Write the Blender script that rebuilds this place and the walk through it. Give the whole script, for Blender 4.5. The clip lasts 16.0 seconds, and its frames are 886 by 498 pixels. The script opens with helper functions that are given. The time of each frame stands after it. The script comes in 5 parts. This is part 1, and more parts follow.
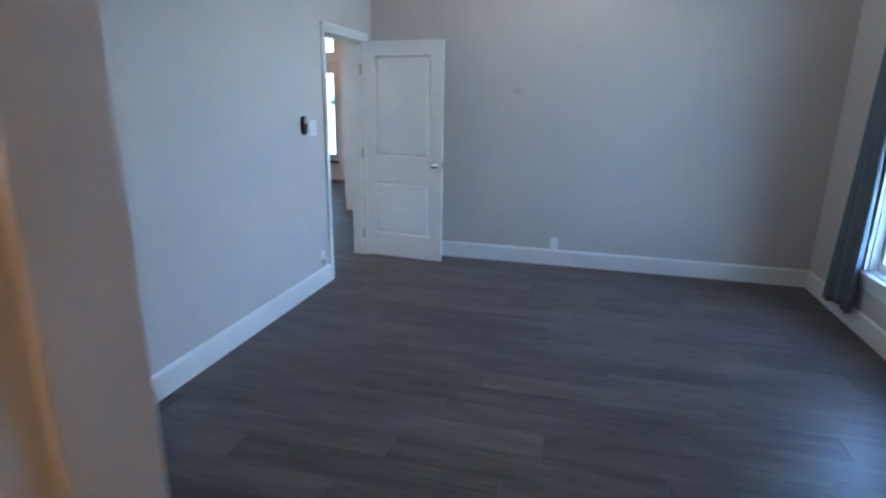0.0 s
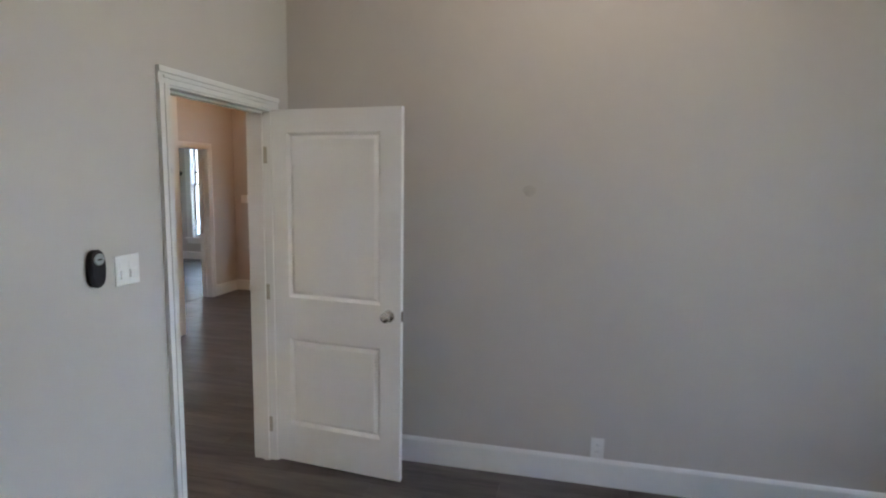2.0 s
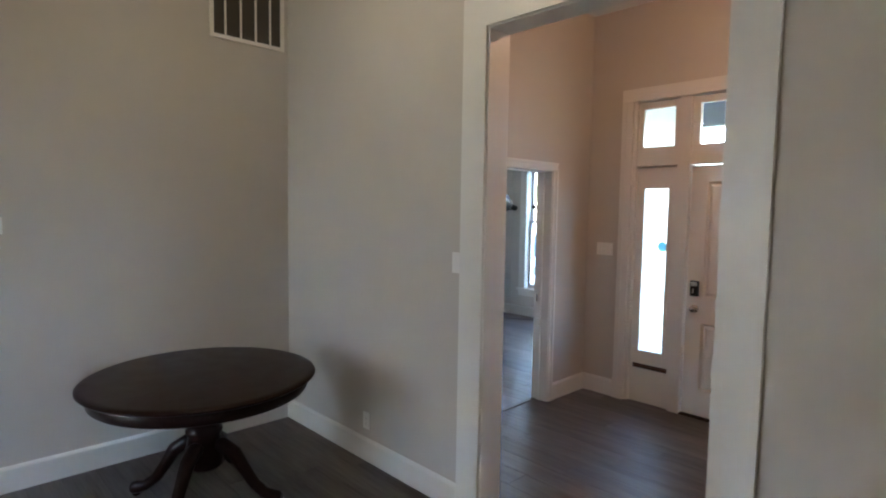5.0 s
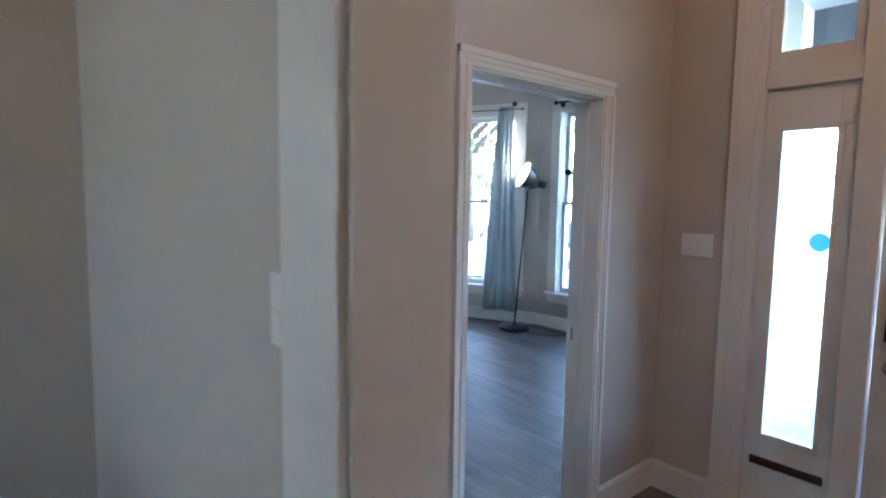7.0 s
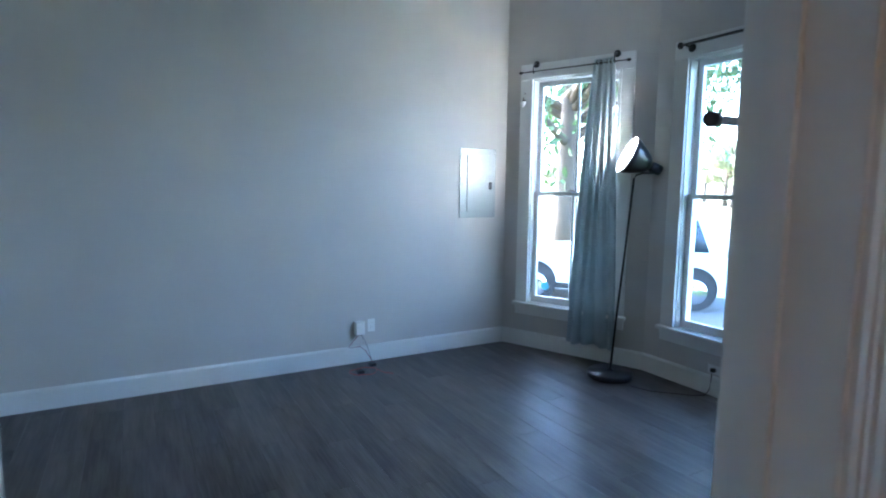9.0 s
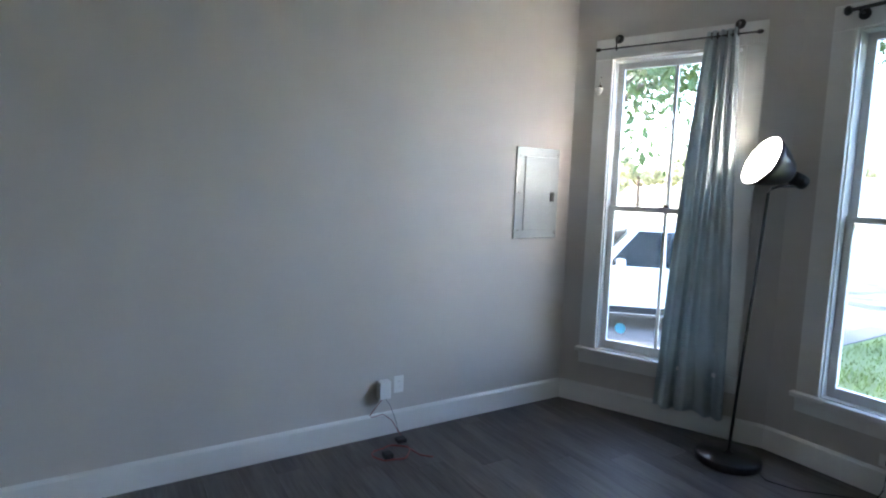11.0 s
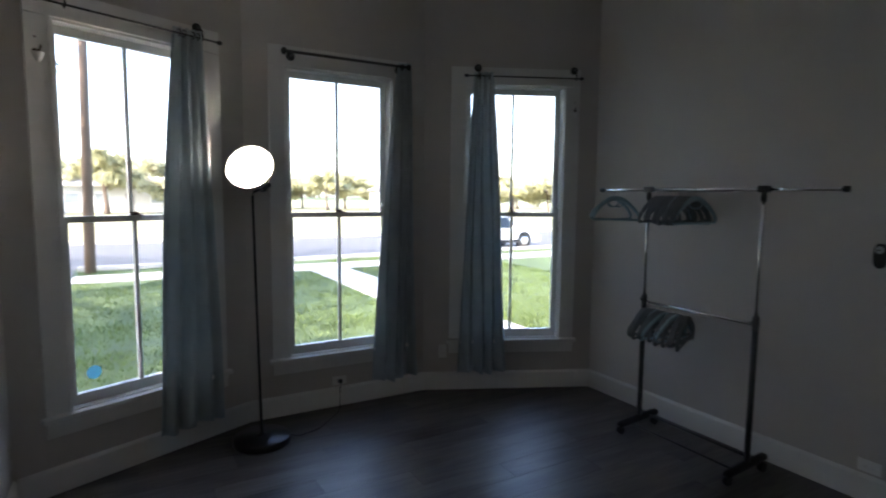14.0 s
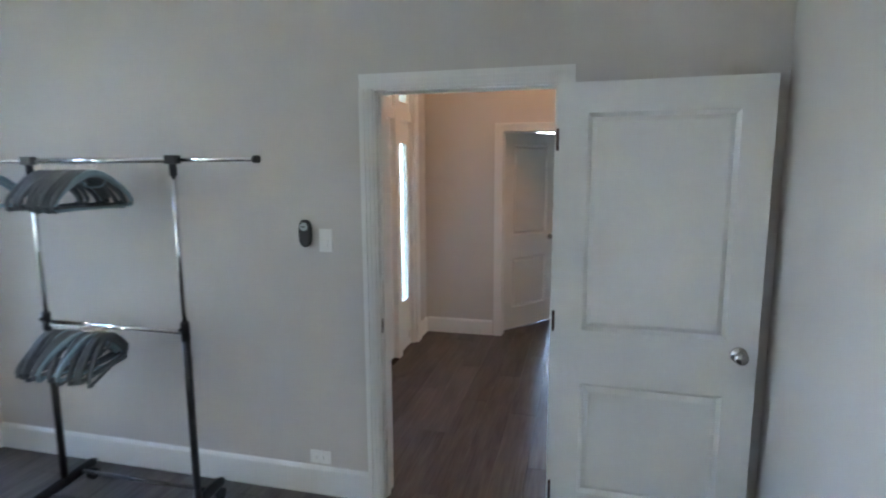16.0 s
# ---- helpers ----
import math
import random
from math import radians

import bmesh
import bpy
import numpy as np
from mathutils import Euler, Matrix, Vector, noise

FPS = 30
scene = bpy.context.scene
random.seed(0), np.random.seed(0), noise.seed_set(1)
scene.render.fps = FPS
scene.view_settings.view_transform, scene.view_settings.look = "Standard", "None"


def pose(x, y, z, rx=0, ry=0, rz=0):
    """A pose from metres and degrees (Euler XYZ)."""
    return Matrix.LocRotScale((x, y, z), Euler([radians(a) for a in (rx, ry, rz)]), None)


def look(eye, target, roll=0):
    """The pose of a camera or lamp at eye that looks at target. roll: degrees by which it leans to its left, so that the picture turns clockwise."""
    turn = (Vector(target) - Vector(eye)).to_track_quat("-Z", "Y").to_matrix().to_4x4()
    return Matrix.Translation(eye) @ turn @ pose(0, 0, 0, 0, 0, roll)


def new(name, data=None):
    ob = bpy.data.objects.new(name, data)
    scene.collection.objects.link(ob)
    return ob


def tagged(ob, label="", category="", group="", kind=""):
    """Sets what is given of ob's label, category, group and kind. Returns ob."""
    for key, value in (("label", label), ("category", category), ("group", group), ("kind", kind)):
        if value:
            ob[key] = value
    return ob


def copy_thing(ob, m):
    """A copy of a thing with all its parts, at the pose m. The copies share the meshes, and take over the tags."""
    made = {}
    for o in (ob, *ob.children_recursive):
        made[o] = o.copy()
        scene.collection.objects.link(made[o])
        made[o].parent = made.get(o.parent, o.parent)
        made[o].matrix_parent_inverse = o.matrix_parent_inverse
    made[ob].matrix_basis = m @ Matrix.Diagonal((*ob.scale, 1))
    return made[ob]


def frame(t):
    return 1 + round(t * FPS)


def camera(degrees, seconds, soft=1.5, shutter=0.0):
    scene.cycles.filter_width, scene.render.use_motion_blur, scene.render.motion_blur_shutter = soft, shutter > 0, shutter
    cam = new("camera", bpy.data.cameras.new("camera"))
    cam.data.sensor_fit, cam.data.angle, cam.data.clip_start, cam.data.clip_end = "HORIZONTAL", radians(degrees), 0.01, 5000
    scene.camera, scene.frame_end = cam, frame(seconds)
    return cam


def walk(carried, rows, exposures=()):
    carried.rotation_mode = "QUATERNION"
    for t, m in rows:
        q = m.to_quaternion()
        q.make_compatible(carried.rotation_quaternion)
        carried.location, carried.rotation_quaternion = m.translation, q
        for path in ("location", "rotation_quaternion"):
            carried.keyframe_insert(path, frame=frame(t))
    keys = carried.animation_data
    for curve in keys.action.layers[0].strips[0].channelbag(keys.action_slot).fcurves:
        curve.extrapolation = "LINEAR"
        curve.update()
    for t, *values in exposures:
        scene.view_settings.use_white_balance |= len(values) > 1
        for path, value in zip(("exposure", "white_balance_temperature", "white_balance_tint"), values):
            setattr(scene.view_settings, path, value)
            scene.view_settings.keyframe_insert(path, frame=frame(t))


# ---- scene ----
cam = camera(77.4, 16.0, soft=2.0, shutter=0.25)
PATH = [
    (0, (0.791, -0.094, 1.578), (0.31, 1.771, 1.04), 0.9),
    (0.5, (0.766, 0.423, 1.595), (0.469, 2.37, 1.249), 0.8),
    (1, (0.728, 0.923, 1.583), (0.504, 2.894, 1.323), 0.8),
    (1.5, (0.571, 1.501, 1.613), (0.312, 3.468, 1.363), 0.5),
    (2, (0.343, 2.128, 1.665), (-0.102, 4.062, 1.422), 0.9),
    (2.5, (0.11, 2.735, 1.679), (-0.536, 4.612, 1.438), 0.7),
    (3, (-0.176, 3.245, 1.675), (-1.055, 5.026, 1.443), 0.4),
    (3.5, (-0.471, 3.72, 1.656), (-1.499, 5.424, 1.456), 0.3),
    (4, (-0.83, 4.127, 1.694), (-2.019, 5.723, 1.497), 0.2),
    (4.5, (-1.259, 4.444, 1.719), (-2.625, 5.898, 1.577), 0.4),
    (7, (-3.019, 6.606, 1.591), (-4.533, 7.899, 1.4), 0.9),
    (7.5, (-3.26, 7.102, 1.6), (-4.775, 8.389, 1.379), 1.0),
    (8, (-3.519, 7.568, 1.645), (-5.122, 8.739, 1.403), 0.3),
    (8.5, (-3.86, 7.923, 1.576), (-5.597, 8.889, 1.352), 0.7),
    (11, (-5.597, 8.281, 1.623), (-7.292, 9.321, 1.409), 1.9),
    (11.5, (-6.134, 8.195, 1.642), (-7.468, 9.67, 1.431), 2.0),
    (12, (-6.706, 8.073, 1.682), (-7.534, 9.883, 1.487), 2.1),
    (12.5, (-7.193, 7.982, 1.665), (-7.6, 9.934, 1.506), 1.7),
    (13, (-7.692, 7.896, 1.681), (-7.561, 9.885, 1.523), 1.4),
    (13.5, (-7.998, 7.916, 1.657), (-7.403, 9.818, 1.489), 1.0),
    (14, (-8.2, 7.806, 1.684), (-7.207, 9.532, 1.491), 0.6),
    (14.5, (-8.26, 7.697, 1.694), (-6.951, 9.194, 1.479), 0.2),
    (15, (-8.034, 7.657, 1.694), (-6.417, 8.805, 1.439), -0.1),
    (15.5, (-7.644, 7.665, 1.704), (-5.853, 8.514, 1.434), -0.5),
    (16, (-7.123, 7.888, 1.703), (-5.205, 8.371, 1.408), -0.3),
]
EXPOSURES = [
    (0.0, 5.75, 5040, 12),
    (0.5, 5.65, 5600, 16),
    (1.0, 5.6, 6100, 18),
    (1.5, 5.55, 6400, 18),
    (3.0, 5.35, 7000, 20),
    (3.5, 5.3, 6900, 20),
    (4.0, 5.45, 6500, 20),
    (4.5, 5.65, 6100, 17),
    (7.0, 5.55, 5200, 12),
    (7.5, 5.4, 4900, 11),
    (8.5, 4.95, 4850, 7),
    (11.0, 4.55, 5900, 15),
    (12.5, 3.42, 6100, 17),
    (14.0, 3.36, 6400, 19),
    (15.0, 4.78, 6200, 17),
    (16.0, 5.65, 6150, 15),
]
SKY, W_FOYER, W_DINING, W_CORNER, W_HALL, W_BEDROOM, BULB = 0.15, 0.40, 0.14, 0.24, 0.85, 0.55, 14
walk(cam, [(t, look(eye, target, roll)) for t, eye, target, roll in PATH], EXPOSURES)

# ---- world, sun, lights ----
world = bpy.data.worlds.new("sky")
scene.world = world
world.use_nodes = True
wn = world.node_tree.nodes
sky = wn.new("ShaderNodeTexSky")
sky.sky_type = "NISHITA"
sky.sun_disc = False
SUN = Vector((-0.88, -0.25, 0.66)).normalized()
sky.sun_elevation = math.asin(SUN.z)
sky.sun_rotation = math.atan2(SUN.x, SUN.y)
sky.dust_density = 2.0
wn["Background"].inputs["Strength"].default_value = SKY
world.node_tree.links.new(sky.outputs[0], wn["Background"].inputs["Color"])
sun = new("sun", bpy.data.lights.new("sun", "SUN"))
sun.data.energy, sun.data.angle, sun.data.color = 2.0, radians(0.6), (1.0, 0.94, 0.85)
sun.matrix_world = look((0, 0, 0), -SUN)


def bulb(name, x, y, z, watts, color, radius=0.06):
    ob = new(name, bpy.data.lights.new(name, "POINT"))
    ob.data.energy, ob.data.color, ob.data.shadow_soft_size = watts, color, radius
    ob.location = (x, y, z)
    return ob


bulb("foyer_bulb", -2.75, 8.05, 3.12, W_FOYER, (1.0, 0.55, 0.27))
bulb("bedroom_bulb", 0.5, 3.9, 3.12, W_BEDROOM, (1.0, 0.91, 0.79))
bulb("dining_bulb", -2.05, 4.3, 3.12, W_DINING, (1.0, 0.74, 0.42))
bulb("dining_corner_bulb", -4.1, 5.9, 3.2, W_CORNER, (1.0, 0.79, 0.47))
bulb("hall_bulb", 0.35, -0.75, 3.12, W_HALL, (1.0, 0.55, 0.25))

daylight = new("dining_window_daylight", bpy.data.lights.new("dining_window_daylight", "AREA"))
daylight.data.shape, daylight.data.size, daylight.data.size_y = "RECTANGLE", 0.74, 2.0
daylight.data.energy, daylight.data.color = 0.22, (1.0, 0.84, 0.60)
daylight.matrix_world = look((-5.10, 1.535, 1.53), (-5.10, 5.0, 1.53))


# ---- materials ----
def material(name):
    m = bpy.data.materials.new(name)
    m.use_nodes = True
    return m, m.node_tree.nodes, m.node_tree.links, m.node_tree.nodes["Principled BSDF"]


def surface(name, color, rough=0.5, metal=0.0, vary=0.08, scale=3.0, bump=0.0, bump_scale=60.0, rough_vary=0.1, spec=0.5, fine=0.04, fine_scale=40.0):
    """Paint, metal or plastic: colour that drifts at two scales, uneven gloss and fine relief."""
    m, n, l, b = material(name)
    geo = n.new("ShaderNodeNewGeometry")
    big, small = n.new("ShaderNodeTexNoise"), n.new("ShaderNodeTexNoise")
    big.inputs["Scale"].default_value, small.inputs["Scale"].default_value = scale, fine_scale
    big.inputs["Detail"].default_value, small.inputs["Detail"].default_value = 4, 2
    for t in (big, small):
        l.new(geo.outputs["Position"], t.inputs["Vector"])
    hsv = n.new("ShaderNodeHueSaturation")
    hsv.inputs["Color"].default_value = (*color, 1)
    add = n.new("ShaderNodeMath")
    add.operation = "MULTIPLY_ADD"
    l.new(big.outputs["Fac"], add.inputs[0])
    add.inputs[1].default_value, add.inputs[2].default_value = 2 * vary, 1 - vary - fine
    add2 = n.new("ShaderNodeMath")
    add2.operation = "MULTIPLY_ADD"
    l.new(small.outputs["Fac"], add2.inputs[0])
    add2.inputs[1].default_value = 2 * fine
    l.new(add.outputs[0], add2.inputs[2])
    l.new(add2.outputs[0], hsv.inputs["Value"])
    l.new(hsv.outputs[0], b.inputs["Base Color"])
    r = n.new("ShaderNodeMath")
    r.operation = "MULTIPLY_ADD"
    l.new(big.outputs["Fac"], r.inputs[0])
    r.inputs[1].default_value, r.inputs[2].default_value = 2 * rough_vary, max(0.02, rough - rough_vary)
    l.new(r.outputs[0], b.inputs["Roughness"])
    b.inputs["Metallic"].default_value = metal
    b.inputs["Specular IOR Level"].default_value = spec
    if bump:
        relief, nb = n.new("ShaderNodeTexNoise"), n.new("ShaderNodeBump")
        relief.inputs["Scale"].default_value, relief.inputs["Detail"].default_value = bump_scale, 3
        l.new(geo.outputs["Position"], relief.inputs["Vector"])
        nb.inputs["Strength"].default_value, nb.inputs["Distance"].default_value = bump, 0.004
        l.new(relief.outputs["Fac"], nb.inputs["Height"])
        l.new(nb.outputs[0], b.inputs["Normal"])
    return m


def plank_material(name, dark, light):
    """Vinyl plank: each board has its own tone, with long grain streaks and a soft sheen."""
    m, n, l, b = material(name)
    tex, info = n.new("ShaderNodeTexCoord"), n.new("ShaderNodeObjectInfo")
    shift = n.new("ShaderNodeVectorMath")
    shift.operation = "MULTIPLY_ADD"
    comb = n.new("ShaderNodeCombineXYZ")
    for k in ("X", "Y", "Z"):
        l.new(info.outputs["Random"], comb.inputs[k])
    l.new(comb.outputs[0], shift.inputs[0])
    shift.inputs[1].default_value = (37, 53, 11)
    l.new(tex.outputs["Object"], shift.inputs[2])
    mapping = n.new("ShaderNodeMapping")
    mapping.inputs["Scale"].default_value = (1.6, 26, 1)
    l.new(shift.outputs[0], mapping.inputs["Vector"])
    grain, cloud = n.new("ShaderNodeTexNoise"), n.new("ShaderNodeTexNoise")
    grain.inputs["Scale"].default_value, grain.inputs["Detail"].default_value, grain.inputs["Roughness"].default_value = 2.2, 7, 0.65
    cloud.inputs["Scale"].default_value, cloud.inputs["Detail"].default_value = 2.0, 3
    l.new(mapping.outputs[0], grain.inputs["Vector"])
    map2 = n.new("ShaderNodeMapping")
    map2.inputs["Scale"].default_value = (1.0, 5, 1)
    l.new(shift.outputs[0], map2.inputs["Vector"])
    l.new(map2.outputs[0], cloud.inputs["Vector"])
    mix = n.new("ShaderNodeMath")
    mix.operation = "MULTIPLY_ADD"
    l.new(grain.outputs["Fac"], mix.inputs[0])
    mix.inputs[1].default_value = 0.75
    part2 = n.new("ShaderNodeMath")
    part2.operation = "MULTIPLY_ADD"
    l.new(cloud.outputs["Fac"], part2.inputs[0])
    part2.inputs[1].default_value = 0.55
    tone = n.new("ShaderNodeMath")
    tone.operation = "MULTIPLY_ADD"
    l.new(info.outputs["Random"], tone.inputs[0])
    tone.inputs[1].default_value, tone.inputs[2].default_value = 0.16, -0.23
    l.new(tone.outputs[0], part2.inputs[2])
    l.new(part2.outputs[0], mix.inputs[2])
    ramp = n.new("ShaderNodeValToRGB")
    ramp.color_ramp.elements[0].position, ramp.color_ramp.elements[1].position = 0.3, 0.75
    ramp.color_ramp.elements[0].color, ramp.color_ramp.elements[1].color = (*dark, 1), (*light, 1)
    l.new(mix.outputs[0], ramp.inputs["Fac"])
    l.new(ramp.outputs[0], b.inputs["Base Color"])
    r = n.new("ShaderNodeMath")
    r.operation = "MULTIPLY_ADD"
    l.new(grain.outputs["Fac"], r.inputs[0])
    r.inputs[1].default_value, r.inputs[2].default_value = 0.24, 0.33
    l.new(r.outputs[0], b.inputs["Roughness"])
    nb = n.new("ShaderNodeBump")
    nb.inputs["Strength"].default_value, nb.inputs["Distance"].default_value = 0.25, 0.002
    l.new(grain.outputs["Fac"], nb.inputs["Height"])
    l.new(nb.outputs[0], b.inputs["Normal"])
    return m


def glass_material(name, rough=0.0, tint=(0.97, 0.99, 0.98), bump=0.0):
    m, n, l, b = material(name)
    b.inputs["Base Color"].default_value = (*tint, 1)
    b.inputs["Roughness"].default_value = rough
    b.inputs["Transmission Weight"].default_value = 1.0
    b.inputs["IOR"].default_value = 1.45
    if bump:
        relief, nb = n.new("ShaderNodeTexVoronoi"), n.new("ShaderNodeBump")
        relief.inputs["Scale"].default_value = 90
        nb.inputs["Strength"].default_value, nb.inputs["Distance"].default_value = bump, 0.003
        geo = n.new("ShaderNodeNewGeometry")
        l.new(geo.outputs["Position"], relief.inputs["Vector"])
        l.new(relief.outputs["Distance"], nb.inputs["Height"])
        l.new(nb.outputs[0], b.inputs["Normal"])
    return m


def cloth_material(name, color):
    m, n, l, b = material(name)
    geo = n.new("ShaderNodeNewGeometry")
    weave, blot = n.new("ShaderNodeTexWave"), n.new("ShaderNodeTexNoise")
    weave.inputs["Scale"].default_value, weave.bands_direction = 260, "Z"
    blot.inputs["Scale"].default_value, blot.inputs["Detail"].default_value = 5, 5
    l.new(geo.outputs["Position"], weave.inputs["Vector"])
    l.new(geo.outputs["Position"], blot.inputs["Vector"])
    hsv = n.new("ShaderNodeHueSaturation")
    hsv.inputs["Color"].default_value = (*color, 1)
    v = n.new("ShaderNodeMath")
    v.operation = "MULTIPLY_ADD"
    l.new(blot.outputs["Fac"], v.inputs[0])
    v.inputs[1].default_value, v.inputs[2].default_value = 0.3, 0.85
    l.new(v.outputs[0], hsv.inputs["Value"])
    l.new(hsv.outputs[0], b.inputs["Base Color"])
    b.inputs["Roughness"].default_value = 0.75
    b.inputs["Sheen Weight"].default_value = 0.3
    nb = n.new("ShaderNodeBump")
    nb.inputs["Strength"].default_value, nb.inputs["Distance"].default_value = 0.15, 0.001
    l.new(weave.outputs["Fac"], nb.inputs["Height"])
    l.new(nb.outputs[0], b.inputs["Normal"])
    through_light = n.new("ShaderNodeBsdfTranslucent")
    l.new(hsv.outputs[0], through_light.inputs["Color"])
    mix = n.new("ShaderNodeMixShader")
    mix.inputs[0].default_value = 0.27
    l.new(b.outputs[0], mix.inputs[1])
    l.new(through_light.outputs[0], mix.inputs[2])
    l.new(mix.outputs[0], n["Material Output"].inputs["Surface"])
    return m


def glow(name, color, strength):
    m, n, l, b = material(name)
    b.inputs["Emission Color"].default_value = (*color, 1)
    b.inputs["Emission Strength"].default_value = strength
    b.inputs["Base Color"].default_value = (0.9, 0.9, 0.88, 1)
    return m


M_WALL = surface("greige_wall_paint", (0.56, 0.525, 0.485), 0.62, vary=0.05, scale=1.3, bump=0.10, bump_scale=190, fine=0.015, fine_scale=9)
M_CEIL = surface("white_ceiling_paint", (0.82, 0.81, 0.79), 0.8, vary=0.04, scale=1.0, bump=0.3, bump_scale=120)
M_TRIM = surface("white_trim_paint", (0.76, 0.75, 0.72), 0.32, vary=0.04, scale=4, bump=0.12, bump_scale=45, fine=0.02)
M_DOOR = surface("white_door_paint", (0.78, 0.77, 0.74), 0.38, vary=0.035, scale=3, bump=0.15, bump_scale=90, fine=0.02)
M_PLANK = plank_material("grey_brown_vinyl_plank", (0.040, 0.034, 0.032), (0.158, 0.139, 0.129))
M_UNDER = surface("dark_floor_joint", (0.02, 0.018, 0.016), 0.9)
M_NICKEL = surface("brushed_nickel", (0.55, 0.53, 0.50), 0.25, 1.0, vary=0.06, scale=20, rough_vary=0.08)
M_CHROME = surface("chrome_tube", (0.75, 0.75, 0.76), 0.12, 1.0, vary=0.04, scale=15, rough_vary=0.05)
M_BLACKMETAL = surface("black_painted_metal", (0.018, 0.017, 0.017), 0.38, 0.0, vary=0.15, scale=12, bump=0.1)
M_STRIP = surface("brown_transition_strip", (0.085, 0.072, 0.062), 0.5)
M_BLACKPLASTIC = surface("black_plastic", (0.014, 0.014, 0.015), 0.45, vary=0.1, scale=20, spec=0.35)
M_GREYMETAL = surface("grey_panel_paint", (0.31, 0.33, 0.33), 0.34, 0.12, vary=0.05, scale=6, rough_vary=0.08)
M_WHITEPLASTIC = surface("white_plastic", (0.80, 0.79, 0.76), 0.35, vary=0.03, scale=12)
M_GLASS = glass_material("window_glass")
M_FROST = glass_material("textured_privacy_glass", 0.22, (0.82, 0.90, 0.92), 0.8)
M_CURTAIN = cloth_material("dusty_blue_curtain_cloth", (0.43, 0.49, 0.51))
M_CURTAIN_DARK = cloth_material("steel_blue_curtain_cloth", (0.20, 0.24, 0.28))
M_DARKWOOD = surface("espresso_stained_wood", (0.012, 0.004, 0.003), 0.34, vary=0.25, scale=8, bump=0.1, bump_scale=30, rough_vary=0.08, spec=0.16)
M_BLUE, _n, _l, _b = material("blue_sticker")
_b.inputs["Base Color"].default_value, _b.inputs["Roughness"].default_value = (0.30, 0.66, 0.80, 1), 0.5
_t, _m = _n.new("ShaderNodeBsdfTranslucent"), _n.new("ShaderNodeMixShader")
_t.inputs["Color"].default_value, _m.inputs[0].default_value = (0.42, 0.78, 0.90, 1), 0.55
_l.new(_b.outputs[0], _m.inputs[1])
_l.new(_t.outputs[0], _m.inputs[2])
_l.new(_m.outputs[0], _n["Material Output"].inputs["Surface"])
M_RUST = surface("dark_rusty_metal", (0.06, 0.028, 0.02), 0.6, 0.3, vary=0.3, scale=25)


# ---- shape helpers ----
def box(bm, x0, x1, y0, y1, z0, z1, bevel=0.0):
    vs = [bm.verts.new((x, y, z)) for z in (z0, z1) for x, y in ((x0, y0), (x1, y0), (x1, y1), (x0, y1))]
    faces = [bm.faces.new([vs[i] for i in q]) for q in ((3, 2, 1, 0), (4, 5, 6, 7), (0, 1, 5, 4), (1, 2, 6, 5), (2, 3, 7, 6), (3, 0, 4, 7))]
    if bevel:
        edges = list({e for f in faces for e in f.edges})
        bmesh.ops.bevel(bm, geom=edges, offset=bevel, segments=2, affect="EDGES", profile=0.6)
    return bm


def boxed(x0, x1, y0, y1, z0, z1, bevel=0.0):
    return box(bmesh.new(), x0, x1, y0, y1, z0, z1, bevel)


def tube(bm, a, b, r0, r1=None, seg=16, cap=True):
    """A round bar from a to b."""
    a, b = Vector(a), Vector(b)
    q = (b - a).to_track_quat("Z", "Y").to_matrix()
    r1 = r0 if r1 is None else r1
    rings = [[bm.verts.new(c + q @ Vector((r * math.cos(k * math.tau / seg), r * math.sin(k * math.tau / seg), 0))) for k in range(seg)] for c, r in ((a, r0), (b, r1))]
    for k in range(seg):
        bm.faces.new((rings[0][k], rings[0][(k + 1) % seg], rings[1][(k + 1) % seg], rings[1][k])).smooth = True
    if cap:
        bm.faces.new(rings[0][::-1])
        bm.faces.new(rings[1])
    return bm


def lathe(bm, profile, seg=24, m=None, cap=True):
    """Turns (radius, height) pairs round the z axis."""
    m = m or Matrix()
    rings = [[bm.verts.new(m @ Vector((r * math.cos(k * math.tau / seg), r * math.sin(k * math.tau / seg), h))) for k in range(seg)] for r, h in profile]
    for lo, hi in zip(rings, rings[1:]):
        for k in range(seg):
            bm.faces.new((lo[k], lo[(k + 1) % seg], hi[(k + 1) % seg], hi[k])).smooth = True
    if cap:
        bm.faces.new(rings[0][::-1])
        bm.faces.new(rings[-1])
    return bm


def sweep(bm, points, radius, seg=8):
    """A bent round bar through points; radius may be a list."""
    pts = [Vector(p) for p in points]
    rs = radius if isinstance(radius, (list, tuple)) else [radius] * len(pts)
    rings = []
    for i, p in enumerate(pts):
        d = (pts[min(i + 1, len(pts) - 1)] - pts[max(i - 1, 0)]).normalized()
        side = d.cross(Vector((0.13, 0.27, 1))).normalized()
        up = side.cross(d)
        rings.append([bm.verts.new(p + rs[i] * (side * math.cos(k * math.tau / seg) + up * math.sin(k * math.tau / seg))) for k in range(seg)])
    for lo, hi in zip(rings, rings[1:]):
        for k in range(seg):
            bm.faces.new((lo[k], lo[(k + 1) % seg], hi[(k + 1) % seg], hi[k])).smooth = True
    bm.faces.new(rings[0][::-1])
    bm.faces.new(rings[-1])
    return bm


def mesh_of(name, bm, mat):
    me = bpy.data.meshes.new(name)
    bmesh.ops.recalc_face_normals(bm, faces=bm.faces[:])
    bm.to_mesh(me)
    bm.free()
    for m in mat if isinstance(mat, (list, tuple)) else (mat,):
        me.materials.append(m)
    return me


